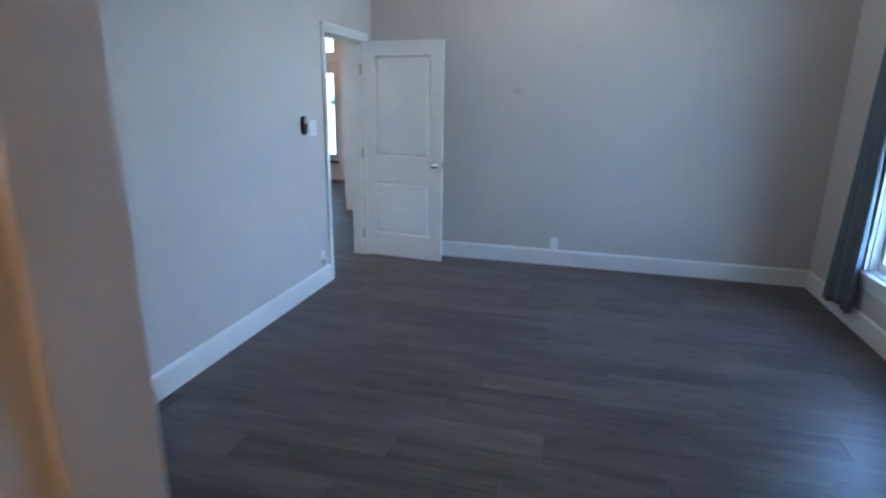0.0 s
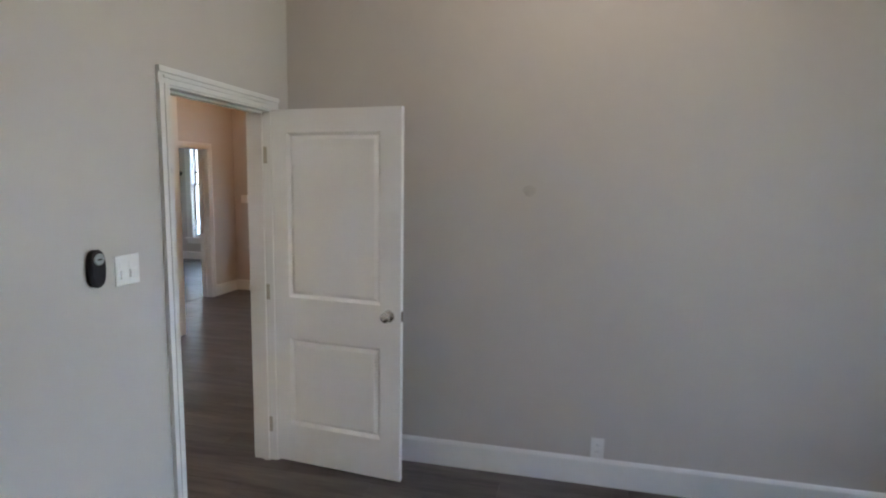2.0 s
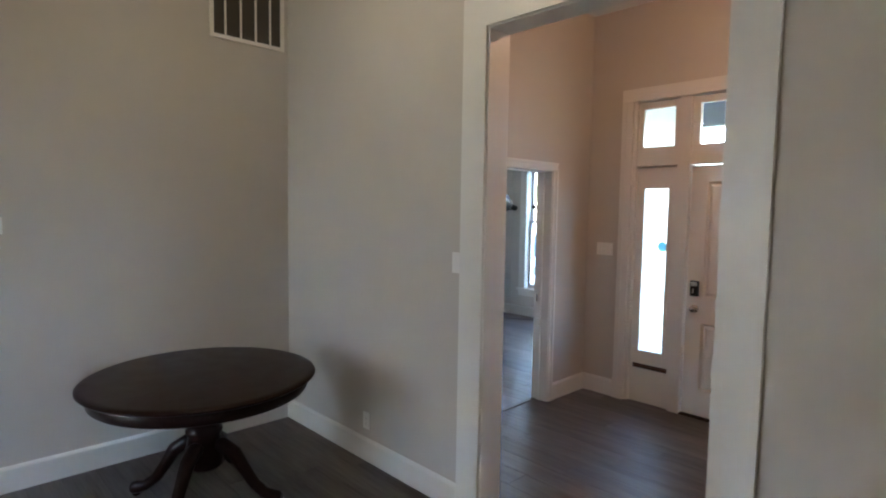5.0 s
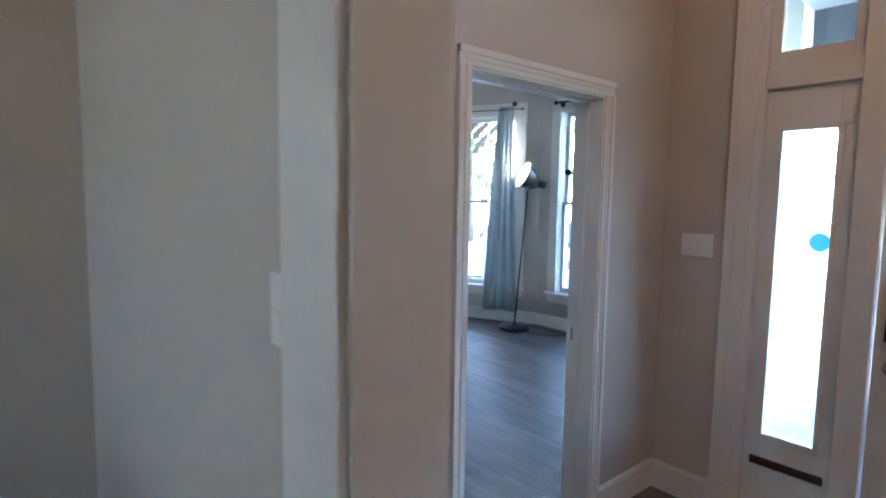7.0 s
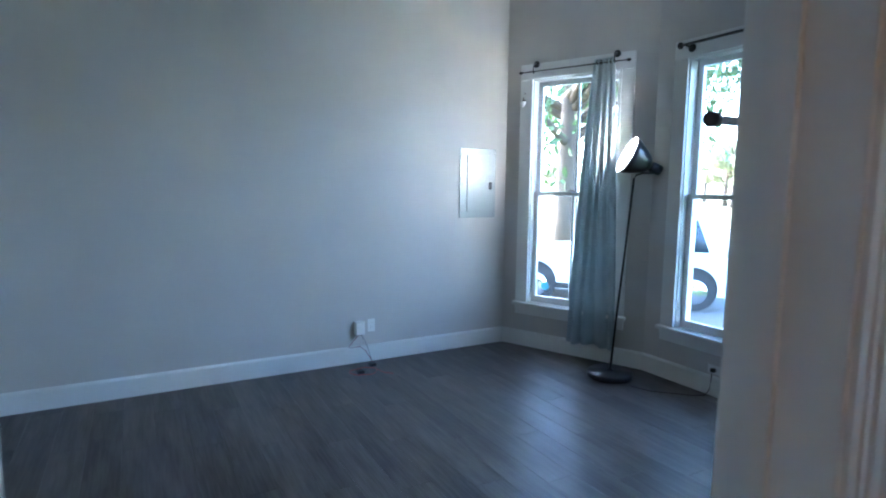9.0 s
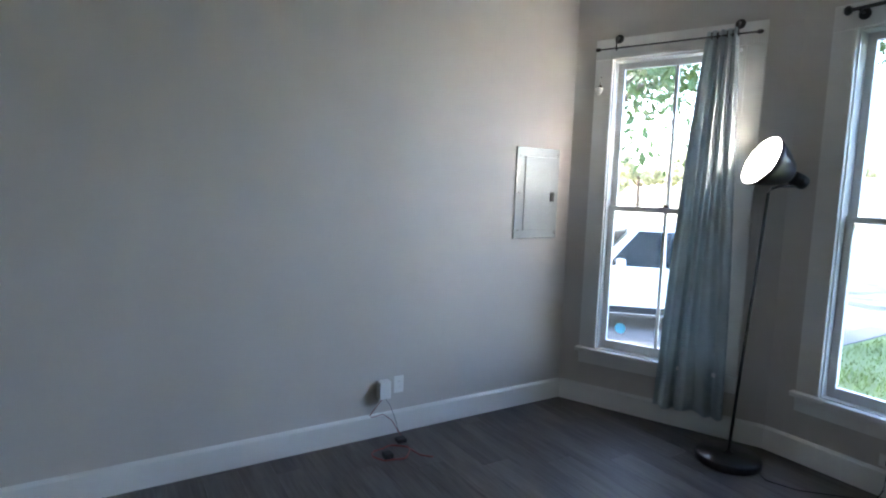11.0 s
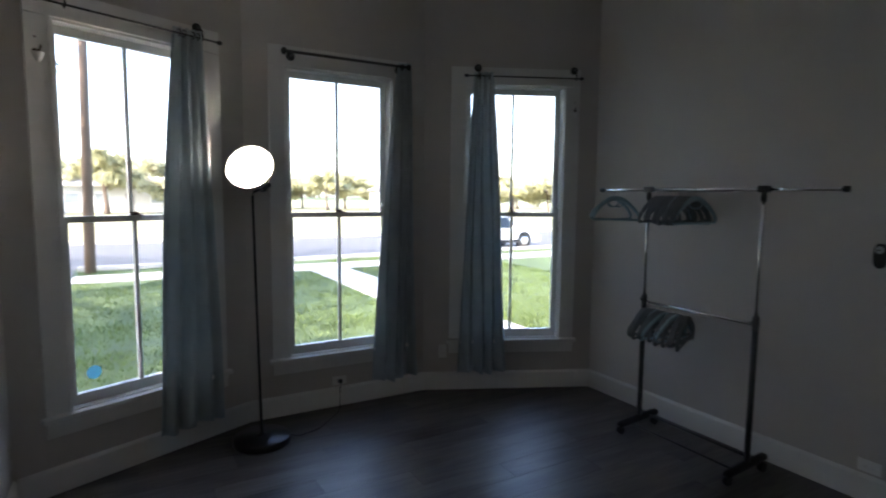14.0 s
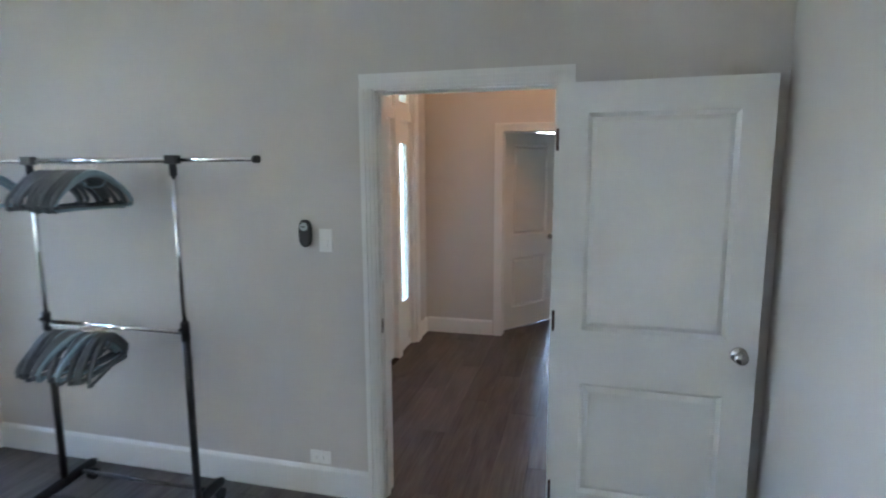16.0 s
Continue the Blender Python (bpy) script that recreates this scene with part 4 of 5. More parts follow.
bm = bmesh.new()
ring = [(0.035 * math.cos(a) * (1 + 0.12 * math.sin(3 * a)), 0.03 * math.sin(a)) for a in [k * math.tau / 20 for k in range(20)]]
bm.faces.new([bm.verts.new((x, 0, z)) for x, z in ring])
M_SMUDGE = surface("scuffed_wall_paint", (0.48, 0.445, 0.405), 0.6, vary=0.2, scale=30)
scuff = new("wall_scuff", mesh_of("wall_scuff", bm, M_SMUDGE))
scuff.location = (0.12, 5.1515, 1.62)
tagged(scuff, "faint brownish scuff mark on greige wall", "scuff", kind="structure")


def adapter():
    base = thing("power_adapter", pose(-8.768, 9.793, 0.322, rz=WEST), "white plug-in power adapter with thin wires", "adapter")
    part("body", boxed(-0.040, 0.040, -0.062, -0.001, -0.058, 0.058, 0.007), M_WHITEPLASTIC, base)
    part("prong_shadow_gap", boxed(-0.030, 0.030, -0.045, -0.02, -0.064, -0.0575, 0.002), M_BLACKPLASTIC, base)
    part("red_wire", sweep(bmesh.new(), [(-0.01, -0.035, -0.06), (-0.05, -0.04, -0.10), (-0.10, -0.035, -0.16), (-0.085, -0.035, -0.172), (0.0, -0.035, -0.165), (0.05, -0.06, -0.21), (0.09, -0.12, -0.30), (0.10, -0.15, -0.322)], 0.003, 6), M_RED, base)
    part("grey_wire", sweep(bmesh.new(), [(0.01, -0.035, -0.06), (0.05, -0.03, -0.12), (0.08, -0.035, -0.2), (0.10, -0.06, -0.29), (0.10, -0.12, -0.322)], 0.0025, 6), M_GREYWIRE, base)


adapter()


def wire_coil():
    base = thing("wire_coil", pose(-8.50, 9.745, 0), "loose red wire coil with black plugs on the floor", "wire")
    pts = [((0.10 + 0.012 * math.sin(5 * a)) * math.cos(a) * 0.9, (0.12 + 0.01 * math.cos(3 * a)) * math.sin(a), 0.004 + 0.002 * (k % 3)) for k, a in enumerate([i * 0.28 for i in range(52)])]
    pts += [(0.10, 0.14, 0.006), (0.16, 0.20, 0.005)]
    part("wire", sweep(bmesh.new(), pts, 0.0042, 6), M_RED, base)
    part("plug", boxed(0.005, 0.065, -0.075, -0.02, 0.004, 0.034, 0.005), M_BLACKPLASTIC, base, "black plug block")
    part("plug", boxed(-0.15, -0.09, 0.09, 0.15, 0.002, 0.028, 0.005), M_BLACKPLASTIC, base, "black plug block")


wire_coil()


def breaker_panel():
    base = thing("breaker_panel", pose(-8.768, 11.024, 1.284, rz=WEST), "grey metal breaker panel cover set on the wall", "breaker panel")
    bm = boxed(-0.205, 0.205, -0.010, -0.0005, 0, 0.665, 0.003)
    part("cover", bm, M_GREYMETAL, base)
    door = part("door", boxed(-0.125, 0.190, -0.0155, -0.0095, 0.06, 0.60, 0.002), M_GREYMETAL, base)
    bm = boxed(0.125, 0.160, -0.021, -0.0145, 0.275, 0.345, 0.003)
    part("latch", bm, M_BLACKPLASTIC, door, "black latch")
    for x, z in ((-0.175, 0.06), (-0.175, 0.33), (-0.175, 0.60), (0.19, 0.04), (0.19, 0.62)):
        part("screw", lathe(bmesh.new(), [(0.007, 0), (0.006, 0.003)], 10, Matrix.Translation((x, -0.0095, z)) @ Matrix.Rotation(radians(90), 4, "X")), M_NICKEL, base)


breaker_panel()


def air_vent():
    base = thing("air_vent", pose(-5.71, 6.645, 2.895, rz=WEST), "cream metal return air grille high on the wall", "vent")
    w, h = 0.285, 0.50
    # Flat dark sheet stands in for the shade of a hollow duct.
    part("backing", boxed(-w + 0.02, w - 0.02, -0.004, -0.001, 0.02, h - 0.02), M_VENT_DARK, base, "dark sheet in place of the shaded duct")
    for x0, x1, z0, z1 in ((-w, -w + 0.03, 0, h), (w - 0.03, w, 0, h), (-w + 0.03, w - 0.03, 0, 0.03), (-w + 0.03, w - 0.03, h - 0.03, h)):
        part("frame", boxed(x0, x1, -0.016, -0.0005, z0, z1, 0.003), M_CREAM, base)
    for k in range(1, 5):
        x = -w + k * 2 * w / 5
        part("slat", boxed(x - 0.007, x + 0.007, -0.014, -0.0042, 0.03, h - 0.03, 0.002), M_CREAM, base)
    for k in range(26):
        z = 0.036 + k * (h - 0.075) / 25
        part("louvre", boxed(-w + 0.03, w - 0.03, -0.0078, -0.0042, z, z + 0.004), M_VENT_DARK, base)


air_vent()


def ceiling_light(x, y, label):
    base = thing("ceiling_light", pose(x, y, CEILING), label, "ceiling light", "ceiling lights")
    part("canopy", lathe(bmesh.new(), [(0.04, -0.05), (0.10, -0.035), (0.13, -0.012), (0.13, -0.0005)], 28), M_NICKEL, base)
    part("stem", tube(bmesh.new(), (0, 0, -0.28), (0, 0, -0.045), 0.012), M_NICKEL, base)


ceiling_light(-2.75, 8.05, "small metal ceiling light with a bare bulb")
ceiling_light(0.5, 3.9, "small metal ceiling light with a bare bulb")
ceiling_light(-2.05, 4.3, "small metal ceiling light with a bare bulb")
ceiling_light(-4.1, 5.9, "small metal ceiling light with a bare bulb")
ceiling_light(0.35, -0.75, "small metal ceiling light with a bare bulb")


# ---- outside ----
GROUND = -0.6
# The lawn's broad tone patches also paint in dappled sun and shade.
M_GRASS = surface("lawn_grass", (0.055, 0.080, 0.020), 0.9, vary=0.5, scale=0.45, bump=0.8, bump_scale=30, fine=0.3, fine_scale=9)
M_CONCRETE = surface("pale_concrete", (0.40, 0.38, 0.35), 0.85, vary=0.15, scale=1.5, bump=0.4, bump_scale=60, fine=0.1)
M_ASPHALT = surface("worn_grey_asphalt", (0.075, 0.074, 0.072), 0.9, vary=0.2, scale=0.8, bump=0.5, bump_scale=80, fine=0.2)
M_STRAW = surface("dry_grass", (0.21, 0.20, 0.10), 0.9, vary=0.35, scale=0.3, bump=0.4, bump_scale=20, fine=0.2, fine_scale=5)
M_BARK = surface("brown_bark", (0.10, 0.07, 0.05), 0.9, vary=0.35, scale=6, bump=0.9, bump_scale=18, fine=0.2)


def leaf_material(name, color, share):
    """Thin leaves: a mottled surface that lets part of the sunlight through."""
    m = surface(name, color, 0.55, vary=0.5, scale=0.8, fine=0.3, fine_scale=5)
    n, l = m.node_tree.nodes, m.node_tree.links
    b = n["Principled BSDF"]
    thin, mix = n.new("ShaderNodeBsdfTranslucent"), n.new("ShaderNodeMixShader")
    l.new(b.inputs["Base Color"].links[0].from_socket, thin.inputs["Color"])
    mix.inputs[0].default_value = share
    l.new(b.outputs[0], mix.inputs[1])
    l.new(thin.outputs[0], mix.inputs[2])
    l.new(mix.outputs[0], n["Material Output"].inputs["Surface"])
    return m


# Yellow-green leaves of the far trees, lightened to paint in haze and glare.
M_HAZELEAF = leaf_material("haze_paled_yellow_green_leaves", (0.40, 0.39, 0.23), 0.5)
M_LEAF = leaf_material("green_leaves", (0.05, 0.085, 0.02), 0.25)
M_CARPAINT = surface("white_car_paint", (0.56, 0.57, 0.58), 0.18, vary=0.02, scale=2, rough_vary=0.03)
M_CARGLASS = surface("tinted_car_glass", (0.007, 0.012, 0.017), 0.06, vary=0.05, rough_vary=0.01)
M_TYRE = surface("black_tyre_rubber", (0.02, 0.02, 0.02), 0.8, vary=0.1)
M_SIDING = surface("pale_house_siding", (0.55, 0.53, 0.48), 0.7, vary=0.08)
M_ROOF = surface("grey_shingle_roof", (0.26, 0.25, 0.24), 0.9, vary=0.25, scale=4)
M_PORCH = surface("dark_grey_beam_paint", (0.13, 0.14, 0.15), 0.6, vary=0.1)

structure("ground", boxed(-400, 400, -400, 400, GROUND - 0.5, GROUND), M_GRASS, "mown green lawn with patchy tone", "lawn")


def slab(name, x0, x1, y0, y1, z, mat, label, category, step=0.0):
    """Paving: one mesh, or slabs with open joints every step metres."""
    base = structure(name, boxed(x0, x1, y0, y1, GROUND + 0.001, GROUND + z - (0.012 if step else 0)), mat, label, category)
    if step:
        along_x = (x1 - x0) > (y1 - y0)
        n = max(1, round(((x1 - x0) if along_x else (y1 - y0)) / step))
        for k in range(n):
            a, b = k / n, (k + 1) / n
            if along_x:
                q = (x0 + (x1 - x0) * a + 0.008, x0 + (x1 - x0) * b - 0.008, y0 + 0.004, y1 - 0.004)
            else:
                q = (x0 + 0.004, x1 - 0.004, y0 + (y1 - y0) * a + 0.008, y0 + (y1 - y0) * b - 0.008)
            part("paving_slab", boxed(*q, GROUND + z - 0.0115, GROUND + z, 0.004), mat, base)


slab("driveway", -15.0, -9.5, 6.0, 26.55, 0.015, M_ASPHALT, "worn grey asphalt driveway beside the house", "driveway")
slab("pavement", -9.45, 40, 24.0, 25.35, 0.03, M_CONCRETE, "pale concrete pavement along the street", "pavement", 1.5)
slab("garden_path", -3.45, -2.28, 12.6, 23.95, 0.03, M_CONCRETE, "pale concrete path to the entrance", "path", 1.2)
slab("road", -300, 300, 26.85, 36.0, 0.006, M_ASPHALT, "wide sunlit asphalt street", "road")
slab("field", -300, 300, 36.3, 200.0, 0.004, M_STRAW, "dry straw-coloured grass across the street", "field")
slab("kerb", -9.45, 200, 26.6, 26.8, 0.12, M_CONCRETE, "concrete kerb along the street", "kerb")
slab("far_kerb", -200, 200, 36.05, 36.25, 0.12, M_CONCRETE, "concrete kerb across the street", "kerb")

porch = thing("porch", pose(0, 0, 0), "front porch with white ceiling and grey beam", "porch", kind="structure")
part("porch_floor", boxed(-4.50, 0.6, 9.60, 11.6, GROUND + 0.001, -0.06), M_CONCRETE, porch)
part("porch_ceiling", boxed(-4.50, 2.6, 9.61, 11.7, 3.02, 3.10), M_TRIM, porch)
part("porch_beam", boxed(-4.50, 2.6, 11.50, 11.68, 2.72, 3.018), M_PORCH, porch)
part("step", boxed(-3.6, -2.1, 11.61, 12.05, GROUND + 0.001, -0.24), M_CONCRETE, porch)
part("step", boxed(-3.6, -2.1, 12.06, 12.5, GROUND + 0.001, -0.42), M_CONCRETE, porch)
for x in (-1.2, 2.4):
    part("porch_post", boxed(x - 0.07, x + 0.07, 11.52, 11.66, -0.06 if x < 0 else GROUND, 2.719), M_TRIM, porch)


def lawn_grass():
    """Short uneven blades on the lawn between the house, the driveway and the street."""
    rng = random.Random(8)
    verts, faces = [], []
    while len(faces) < 60000:
        x, y = rng.uniform(-9.4, 3.0), 12.1 + 14.4 * rng.random() ** 1.4
        if -3.5 < x < -2.2 or 23.95 < y < 25.4 or (x > -4.5 and y < 12.6):
            continue
        tuft = 0.5 + noise.noise(Vector((x * 0.9, y * 0.9, 3.1)))
        if rng.random() > 0.35 + tuft:
            continue
        a, h, w = rng.uniform(0, 6.3), rng.uniform(0.03, 0.075) * (0.7 + 0.6 * tuft), rng.uniform(0.006, 0.013)
        c, s = math.cos(a), math.sin(a)
        k = len(verts)
        lx, ly = rng.uniform(-0.03, 0.03), rng.uniform(-0.03, 0.03)
        verts += [(x - c * w, y - s * w, GROUND - 0.004), (x + c * w, y + s * w, GROUND - 0.004), (x + lx, y + ly, GROUND + h)]
        faces.append((k, k + 1, k + 2))
    me = bpy.data.meshes.new("grass")
    me.from_pydata(verts, [], faces)
    me.materials.append(M_BLADE)
    tagged(new("grass", me), "short mown grass blades, patchy green and straw", "grass", kind="stuff")


M_BLADE = surface("grass_blades", (0.085, 0.125, 0.027), 0.7, vary=0.5, scale=0.5, fine=0.3, fine_scale=8)
lawn_grass()


def car(name, m, length, width, height, label, suv):
    """A parked car: body along local y with its front towards +y."""
    base = thing(name, m, label, "car", "parked cars")
    L, W, H = length / 2, width / 2, height
    belt, low = H * 0.58, 0.28

    def half_width(z):
        return W * (0.93 - 0.17 * (z - belt) / (H - belt))

    tail, nose = (0.32, 0.42) if suv else (0.0, 0.0)
    R = L - tail
    lower = [(-R, 0.45), (-R + 0.03, belt - 0.12), (-R + 0.12, belt), (1.25 - nose, belt), (L - 0.25, belt - 0.10), (L - 0.04, belt - 0.27), (L, 0.5), (L - 0.05, low), (-R + 0.05, low)]
    if suv:
        cabin = [(-R + 0.10, belt - 0.01), (-R + 0.38, H - 0.10), (-R + 0.75, H), (0.15 - nose, H), (0.55 - nose, H - 0.06), (1.22 - nose, belt - 0.01)]
    else:
        cabin = [(-L + 0.55, belt - 0.01), (-L + 1.15, H - 0.04), (-L + 1.6, H), (0.2, H - 0.01), (0.5, H - 0.07), (1.22, belt - 0.01)]
    bm = bmesh.new()
    for outline, widths in ((lower, lambda z: W), (cabin, half_width)):
        n = len(outline)
        loops = []
        for f, shrink in ((-1.0, 0.985), (-0.93, 1.0), (0.93, 1.0), (1.0, 0.985)):
            loops.append([bm.verts.new((f * widths(z), y * shrink, z)) for y, z in outline])
        for p, q in zip(loops, loops[1:]):
            for k in range(n):
                bm.faces.new((p[k], p[(k + 1) % n], q[(k + 1) % n], q[k])).smooth = True
        bm.faces.new(loops[0])
        bm.faces.new(loops[-1])
    part("body", bm, M_CARPAINT, base)
    top = H - 0.12
    g0, g1 = (-R + 0.36, 1.02 - nose) if suv else (-L + 1.0, 1.02)
    for s in (-1, 1):
        cuts = [g0, g0 + (g1 - g0) * 0.26, g0 + (g1 - g0) * 0.60, g1]
        for k in range(3):
            ya, yb = cuts[k] + 0.03, cuts[k + 1] - 0.03
            slope_a, slope_b = (0.20 if k == 0 else 0.0), (0.48 if k == 2 else 0.0)
            pts = [(ya, belt + 0.04), (yb, belt + 0.04), (yb - slope_b, top), (ya + slope_a, top)]
            q = bmesh.new()
            f0 = [q.verts.new((s * (half_width(z) + 0.008), y, z)) for y, z in pts]
            f1 = [q.verts.new((s * (half_width(z) - 0.02), y, z)) for y, z in pts]
            q.faces.new(f0)
            q.faces.new(f1[::-1])
            for i in range(4):
                q.faces.new((f0[i], f0[(i + 1) % 4], f1[(i + 1) % 4], f1[i]))
            part("side_window", q, M_CARGLASS, base)
        part("mirror", boxed(*sorted((s * (W - 0.03), s * (W + 0.17))), 0.72 - nose, 0.86 - nose, belt + 0.02, belt + 0.17, 0.03), M_CARPAINT, base)
        sill = boxed(*sorted((s * (W - 0.02), s * (W + 0.012))), -L + 1.2, L - 1.3, low + 0.01, low + 0.12, 0.01)
        part("sill_trim", sill, M_BLACKPLASTIC, base)
        for y in (-0.85, 0.05 - nose / 2):
            part("door_handle", boxed(*sorted((s * W, s * (W + 0.03))), y, y + 0.2, belt - 0.10, belt - 0.065, 0.008), M_CARPAINT, base)
        part("headlight", boxed(*sorted((s * (W - 0.45), s * (W - 0.05))), L - 0.16, L - 0.005, belt - 0.27, belt - 0.15, 0.02), M_CHROME, base)
        for y in (-L + 0.95, L - 0.95):
            r = 0.35 if suv else 0.32
            x = s * (W - 0.10)
            part("wheel_arch", tube(bmesh.new(), (s * (W - 0.06), y, r + 0.05), (s * (W + 0.006), y, r + 0.05), r + 0.045, seg=28), M_BLACKPLASTIC, base)
            wheel = tube(bmesh.new(), (x - 0.11, y, r), (x + 0.115, y, r), r, seg=28)
            tyre = part("wheel", wheel, M_TYRE, base)
            rim_bm = lathe(bmesh.new(), [(r * 0.66, 0), (r * 0.64, 0.012), (r * 0.3, 0.004), (r * 0.12, 0.02)], 20, Matrix.Translation((x + s * 0.116, y, r)) @ Matrix.Rotation(radians(90 * s), 4, "Y"))
            part("rim", rim_bm, M_CHROME, tyre)
    shield = bmesh.new()
    ys = (0.62 - nose, 1.03 - nose) if suv else (0.62, 1.12)
    shield.faces.new([shield.verts.new(c) for c in ((-W * 0.74, ys[1], belt + 0.16), (W * 0.74, ys[1], belt + 0.16), (W * 0.68, ys[0], H - 0.065), (-W * 0.68, ys[0], H - 0.065))])
    bmesh.ops.translate(shield, verts=shield.verts[:], vec=(0, 0.02, 0.025))
    glass = part("windscreen", shield, M_CARGLASS, base)
    t = glass.modifiers.new("thickness", "SOLIDIFY")
    t.thickness = 0.01
    return base


car("parked_car", pose(-12.15, 16.37, GROUND + 0.016, rz=136.4), 4.7, 1.90, 1.75, "white sport utility car parked on the driveway", True)
car("parked_car", pose(5.6, 27.9, GROUND + 0.007, rz=-90), 4.6, 1.80, 1.48, "white car parked along the street", False)
car("parked_car", pose(-17.0, 47.0, GROUND, rz=80), 4.6, 1.80, 1.60, "pale car parked across the street", True)


def leaf_cloud(bm, centre, radius, count, size, rng, squash=0.7):
    """Small bent leaves scattered unevenly round a centre."""
    for _ in range(count):
        d = Vector((rng.gauss(0, 1), rng.gauss(0, 1), rng.gauss(0, 1)))
        d = d.normalized() * radius * rng.random() ** 0.45
        p = Vector(centre) + Vector((d.x, d.y, d.z * squash))
        e = Euler((rng.uniform(0, 6.3), rng.uniform(0, 6.3), rng.uniform(0, 6.3))).to_matrix()
        s = size * rng.uniform(0.6, 1.4)
        vs = [bm.verts.new(p + e @ Vector(c) * s) for c in ((-1, 0, 0), (0, -0.45, 0.12), (1, 0, 0), (0, 0.45, 0.12))]
        bm.faces.new(vs)


def tree(name, x, y, height, spread, seed, label, leaves=60, leaf=0.10, limbs=9, boughs=()):
    rng = random.Random(seed)
    base = thing(name, pose(x, y, GROUND), label, "tree", "street trees")
    bm = bmesh.new()
    lean = rng.uniform(-0.6, 0.6)
    r = height * 0.028
    trunk = [(0, 0, -0.05), (0.05 * lean, 0, height * 0.12), (0.3 * lean, 0.1, height * 0.32), (0.5 * lean, 0.1, height * 0.55), (0.7 * lean, 0.2, height * 0.85)]
    sweep(bm, trunk, [r * 1.5, r * 1.05, r * 0.9, r * 0.6, r * 0.12], 12)
    tips = []
    for k in range(limbs):
        a = k * 2.4 + rng.uniform(-0.4, 0.4)
        z0 = height * rng.uniform(0.28, 0.65)
        reach = spread * rng.uniform(0.65, 1.0)
        end = Vector((math.cos(a) * reach, math.sin(a) * reach, z0 + height * rng.uniform(0.06, 0.30)))
        p0 = Vector((0.4 * lean, 0.1, z0))
        mid = p0.lerp(end, 0.5) + Vector((0, 0, height * 0.06))
        sweep(bm, [p0, mid, end], [r * 0.42, r * 0.26, r * 0.07], 8)
        tips += [mid, p0.lerp(end, 0.75) + Vector((0, 0, height * 0.02)), end]
        for _ in range(2):
            tw = end.lerp(mid, rng.random()) + Vector((rng.uniform(-1, 1), rng.uniform(-1, 1), rng.uniform(-0.9, 0.5))) * spread * 0.22
            sweep(bm, [mid.lerp(end, 0.6), tw], [r * 0.13, r * 0.04], 6)
            tips.append(tw)
    crown = bmesh.new()
    for end in boughs:
        p0, end = Vector((0.4 * lean, 0.1, height * 0.42)), Vector(end)
        path = [p0.lerp(end, f) + Vector((rng.uniform(-0.2, 0.2), rng.uniform(-0.2, 0.2), 1.6 * math.sin(f * math.pi) * (1 - 0.4 * f))) for f in (0, 0.25, 0.5, 0.75, 0.9, 1.0)]
        sweep(bm, path, [r * 0.42, r * 0.32, r * 0.22, r * 0.13, r * 0.08, r * 0.04], 8)
        for _ in range(16):
            f = rng.uniform(0.55, 1.0)
            at = p0.lerp(end, f) + Vector((0, 0, 1.5 * math.sin(f * math.pi)))
            tip = at + Vector((rng.uniform(-0.9, 0.9), rng.uniform(-0.9, 0.9), rng.uniform(-1.1, 0.4)))
            sweep(bm, [at, at.lerp(tip, 0.5) + Vector((0, 0, 0.12)), tip], [r * 0.06, r * 0.04, r * 0.02], 5)
            leaf_cloud(crown, tip, 0.45, 70, 0.075, rng)
    part("trunk", bm, M_BARK, base)
    for t in tips:
        leaf_cloud(crown, t, spread * rng.uniform(0.18, 0.32), leaves, leaf, rng)
    part("crown", crown, M_HAZELEAF if y > 50 else M_LEAF, base)
    return base


tree("tree", -17.8, 20.2, 12.0, 8.4, 4, "broad leafy shade tree beside the driveway", 150, 0.15, 14, ((5.9, 0.5, 5.3), (6.9, 1.1, 5.9), (8.2, 0.3, 5.2)))
# Out-of-view tree, added only to cast shade on the near lawn.
tree("tree", -19.0, 11.5, 11.0, 6.5, 6, "unseen leafy tree added to shade the near lawn", 80, 0.13, 12)
rng = random.Random(11)
for k in range(52):
    x = -110 + k * 4.3 + rng.uniform(-2.5, 2.5)
    tall = 8.6 if x < -8 else 6.0
    tree("tree", x, 76 + rng.uniform(-14, 22), tall * rng.uniform(0.75, 1.15), rng.uniform(3.2, 5.0), 20 + k, "distant yellow-green tree across the street, haze put into its leaf colour", 64, 0.34, 8)

pole = thing("utility_pole", pose(-9.1, 26.0, GROUND), "tall brown wooden utility pole", "utility pole")
part("pole", tube(bmesh.new(), (0, 0, -0.05), (0.12, 0, 9.5), 0.145, 0.10, seg=14), M_BARK, pole)
part("cross_arm", boxed(-1.1, 1.3, -0.05, 0.05, 8.7, 8.82, 0.01), M_BARK, pole)


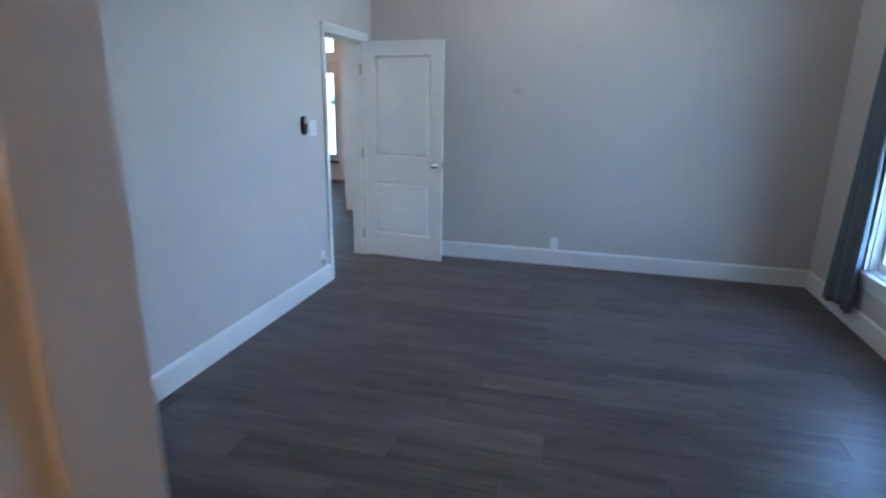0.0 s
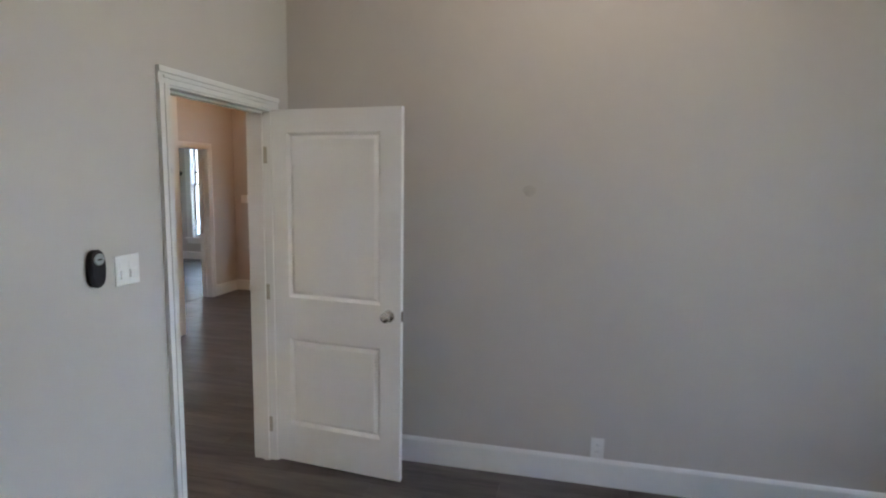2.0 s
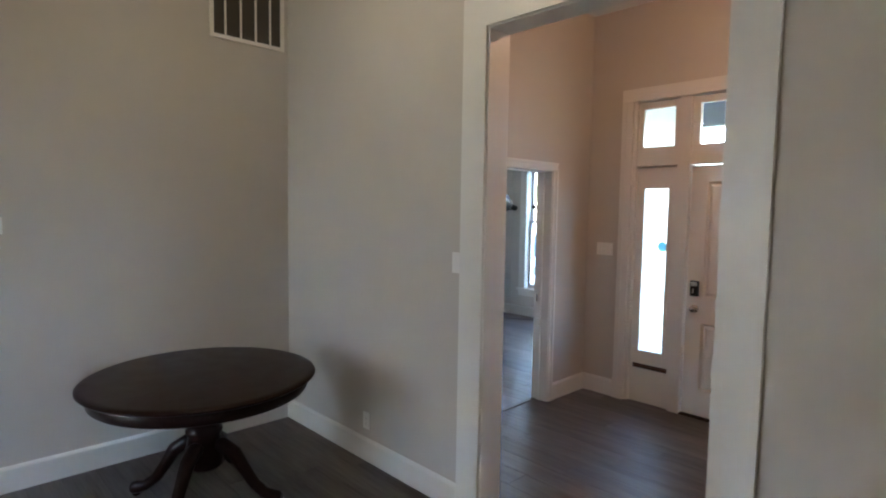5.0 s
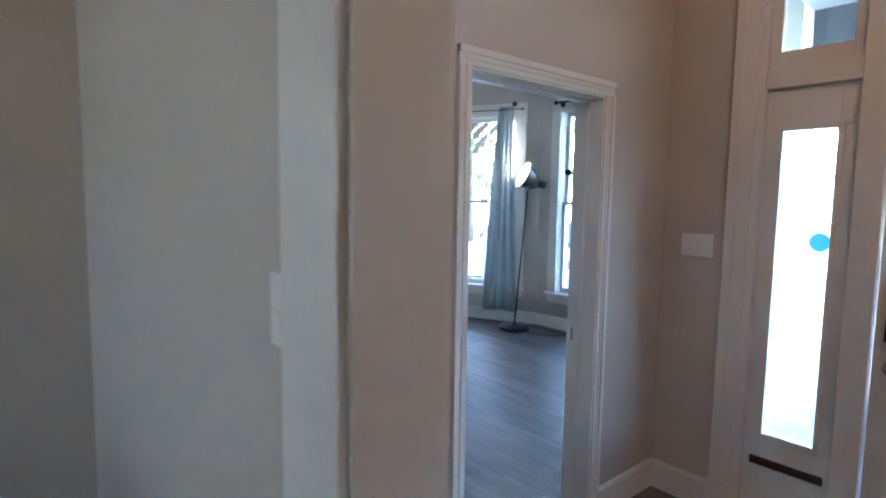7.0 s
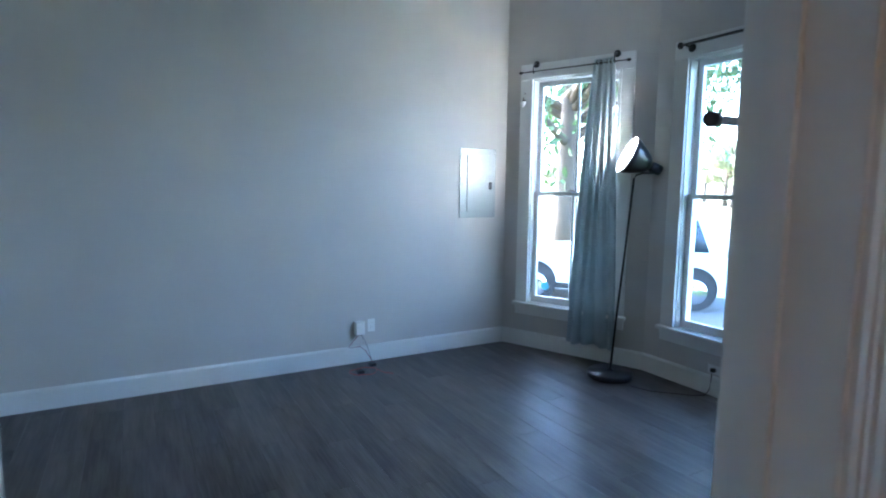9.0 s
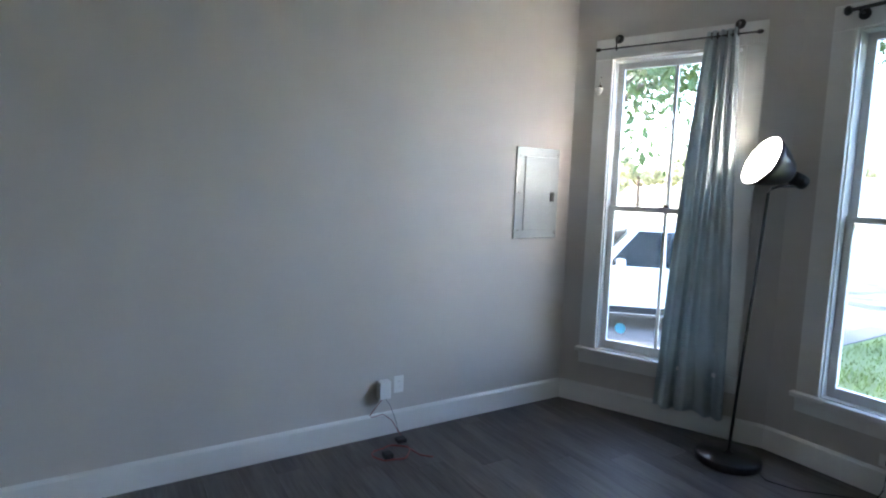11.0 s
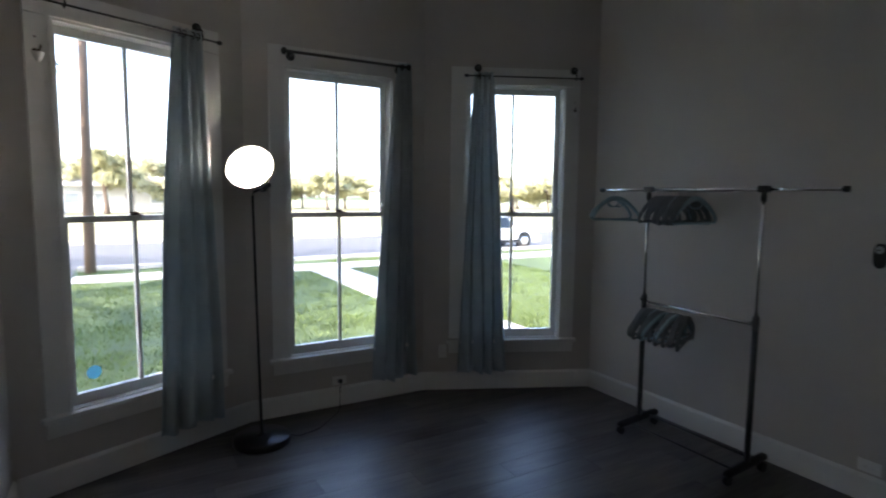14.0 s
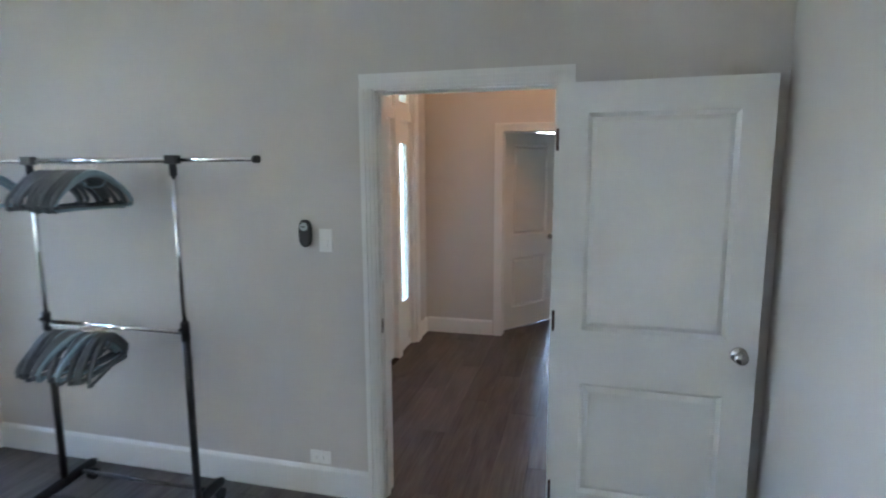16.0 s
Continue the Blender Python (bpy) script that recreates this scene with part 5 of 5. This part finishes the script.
def house(x, y, w, d, seed, label):
    """A low bungalow with a hipped roof, windows and a door facing the street."""
    rng = random.Random(seed)
    base = thing("house", pose(x, y, GROUND), label, "house", "houses across the street")
    part("wall", boxed(-w / 2, w / 2, 0, d, -0.05, 2.9), M_SIDING, base)
    bm = bmesh.new()
    e = 0.5
    lo = [bm.verts.new(c) for c in ((-w / 2 - e, -e, 2.9), (w / 2 + e, -e, 2.9), (w / 2 + e, d + e, 2.9), (-w / 2 - e, d + e, 2.9))]
    hi = [bm.verts.new(c) for c in ((-w / 2 + d * 0.45, d / 2, 4.9), (w / 2 - d * 0.45, d / 2, 4.9))]
    for f in ((lo[0], lo[1], hi[1], hi[0]), (lo[1], lo[2], hi[1]), (lo[2], lo[3], hi[0], hi[1]), (lo[3], lo[0], hi[0]), (lo[3], lo[2], lo[1], lo[0])):
        bm.faces.new(f)
    part("roof", bm, M_ROOF, base)
    for k in range(4):
        xx = -w / 2 + w * (k + 0.5) / 4
        if k == 2:
            part("door", boxed(xx - 0.45, xx + 0.45, -0.04, 0.0, 0.1, 2.15), M_ROOF, base)
        else:
            win = part("window", boxed(xx - 0.75, xx + 0.75, -0.04, -0.001, 0.95, 2.2), M_TRIM, base)
            part("pane", boxed(xx - 0.65, xx + 0.65, -0.05, -0.041, 1.05, 2.1), M_GREYMETAL, win)


for k, (x, y, w) in enumerate(((-31, 72, 12), (-9, 80, 11), (30, 76, 13))):
    house(x, y, w, 9, 40 + k, "pale low house with a grey hipped roof")


# ---- floors ----
FLOOR_X0, FLOOR_X1, FLOOR_Y0, FLOOR_Y1 = -9.0, 2.8, -2.1, 11.97
floor = structure("floor", boxed(FLOOR_X0, FLOOR_X1, FLOOR_Y0, FLOOR_Y1, -0.30, -0.006), M_UNDER, "grey-brown wood-look vinyl plank floor", "floor")
PL, PW = 1.22, 0.183


def plank_mesh(length):
    bm = bmesh.new()
    g, c = 0.0005, 0.0008
    x0, x1, y0, y1 = g, length - g, g, PW - g
    lo = [bm.verts.new((x, y, -0.0055)) for x, y in ((x0, y0), (x1, y0), (x1, y1), (x0, y1))]
    mid = [bm.verts.new((x, y, -c)) for x, y in ((x0, y0), (x1, y0), (x1, y1), (x0, y1))]
    top = [bm.verts.new((x, y, 0)) for x, y in ((x0 + c, y0 + c), (x1 - c, y0 + c), (x1 - c, y1 - c), (x0 + c, y1 - c))]
    for a, b in ((lo, mid), (mid, top)):
        for k in range(4):
            bm.faces.new((a[k], a[(k + 1) % 4], b[(k + 1) % 4], b[k]))
    bm.faces.new(top)
    return mesh_of("plank", bm, M_PLANK)


PLANK = plank_mesh(PL)
# (x0, x1, y0, y1) of the rooms that are walked through or looked into
ROOMS = ((-1.44, 2.75, 0.1, 5.2), (-5.75, -1.44, 3.6, 7.0), (-4.65, -1.6, 7.0, 9.5), (-8.9, -4.65, 7.1, 12.0))
rest = []
for row in range(math.ceil((FLOOR_Y1 - FLOOR_Y0) / PW)):
    y = FLOOR_Y0 + row * PW
    x = FLOOR_X0 - (row * 0.437 % 1.0) * PL
    while x < FLOOR_X1:
        cx, cy = x + PL / 2, y + PW / 2
        near = any(r[0] - 0.5 < cx < r[1] + 0.5 and r[2] < cy < r[3] for r in ROOMS)
        if near:
            ob = new("plank", PLANK)
            ob.location = (x, y, 0)
            ob.parent = floor
        else:
            rest.append((x, y))
        x += PL
bm = bmesh.new()
for x, y in rest:
    box(bm, x + 0.001, x + PL - 0.001, y + 0.001, y + PW - 0.001, -0.0055, 0)
tagged(part("planks_beyond", bm, M_PLANK, floor), kind="stuff")
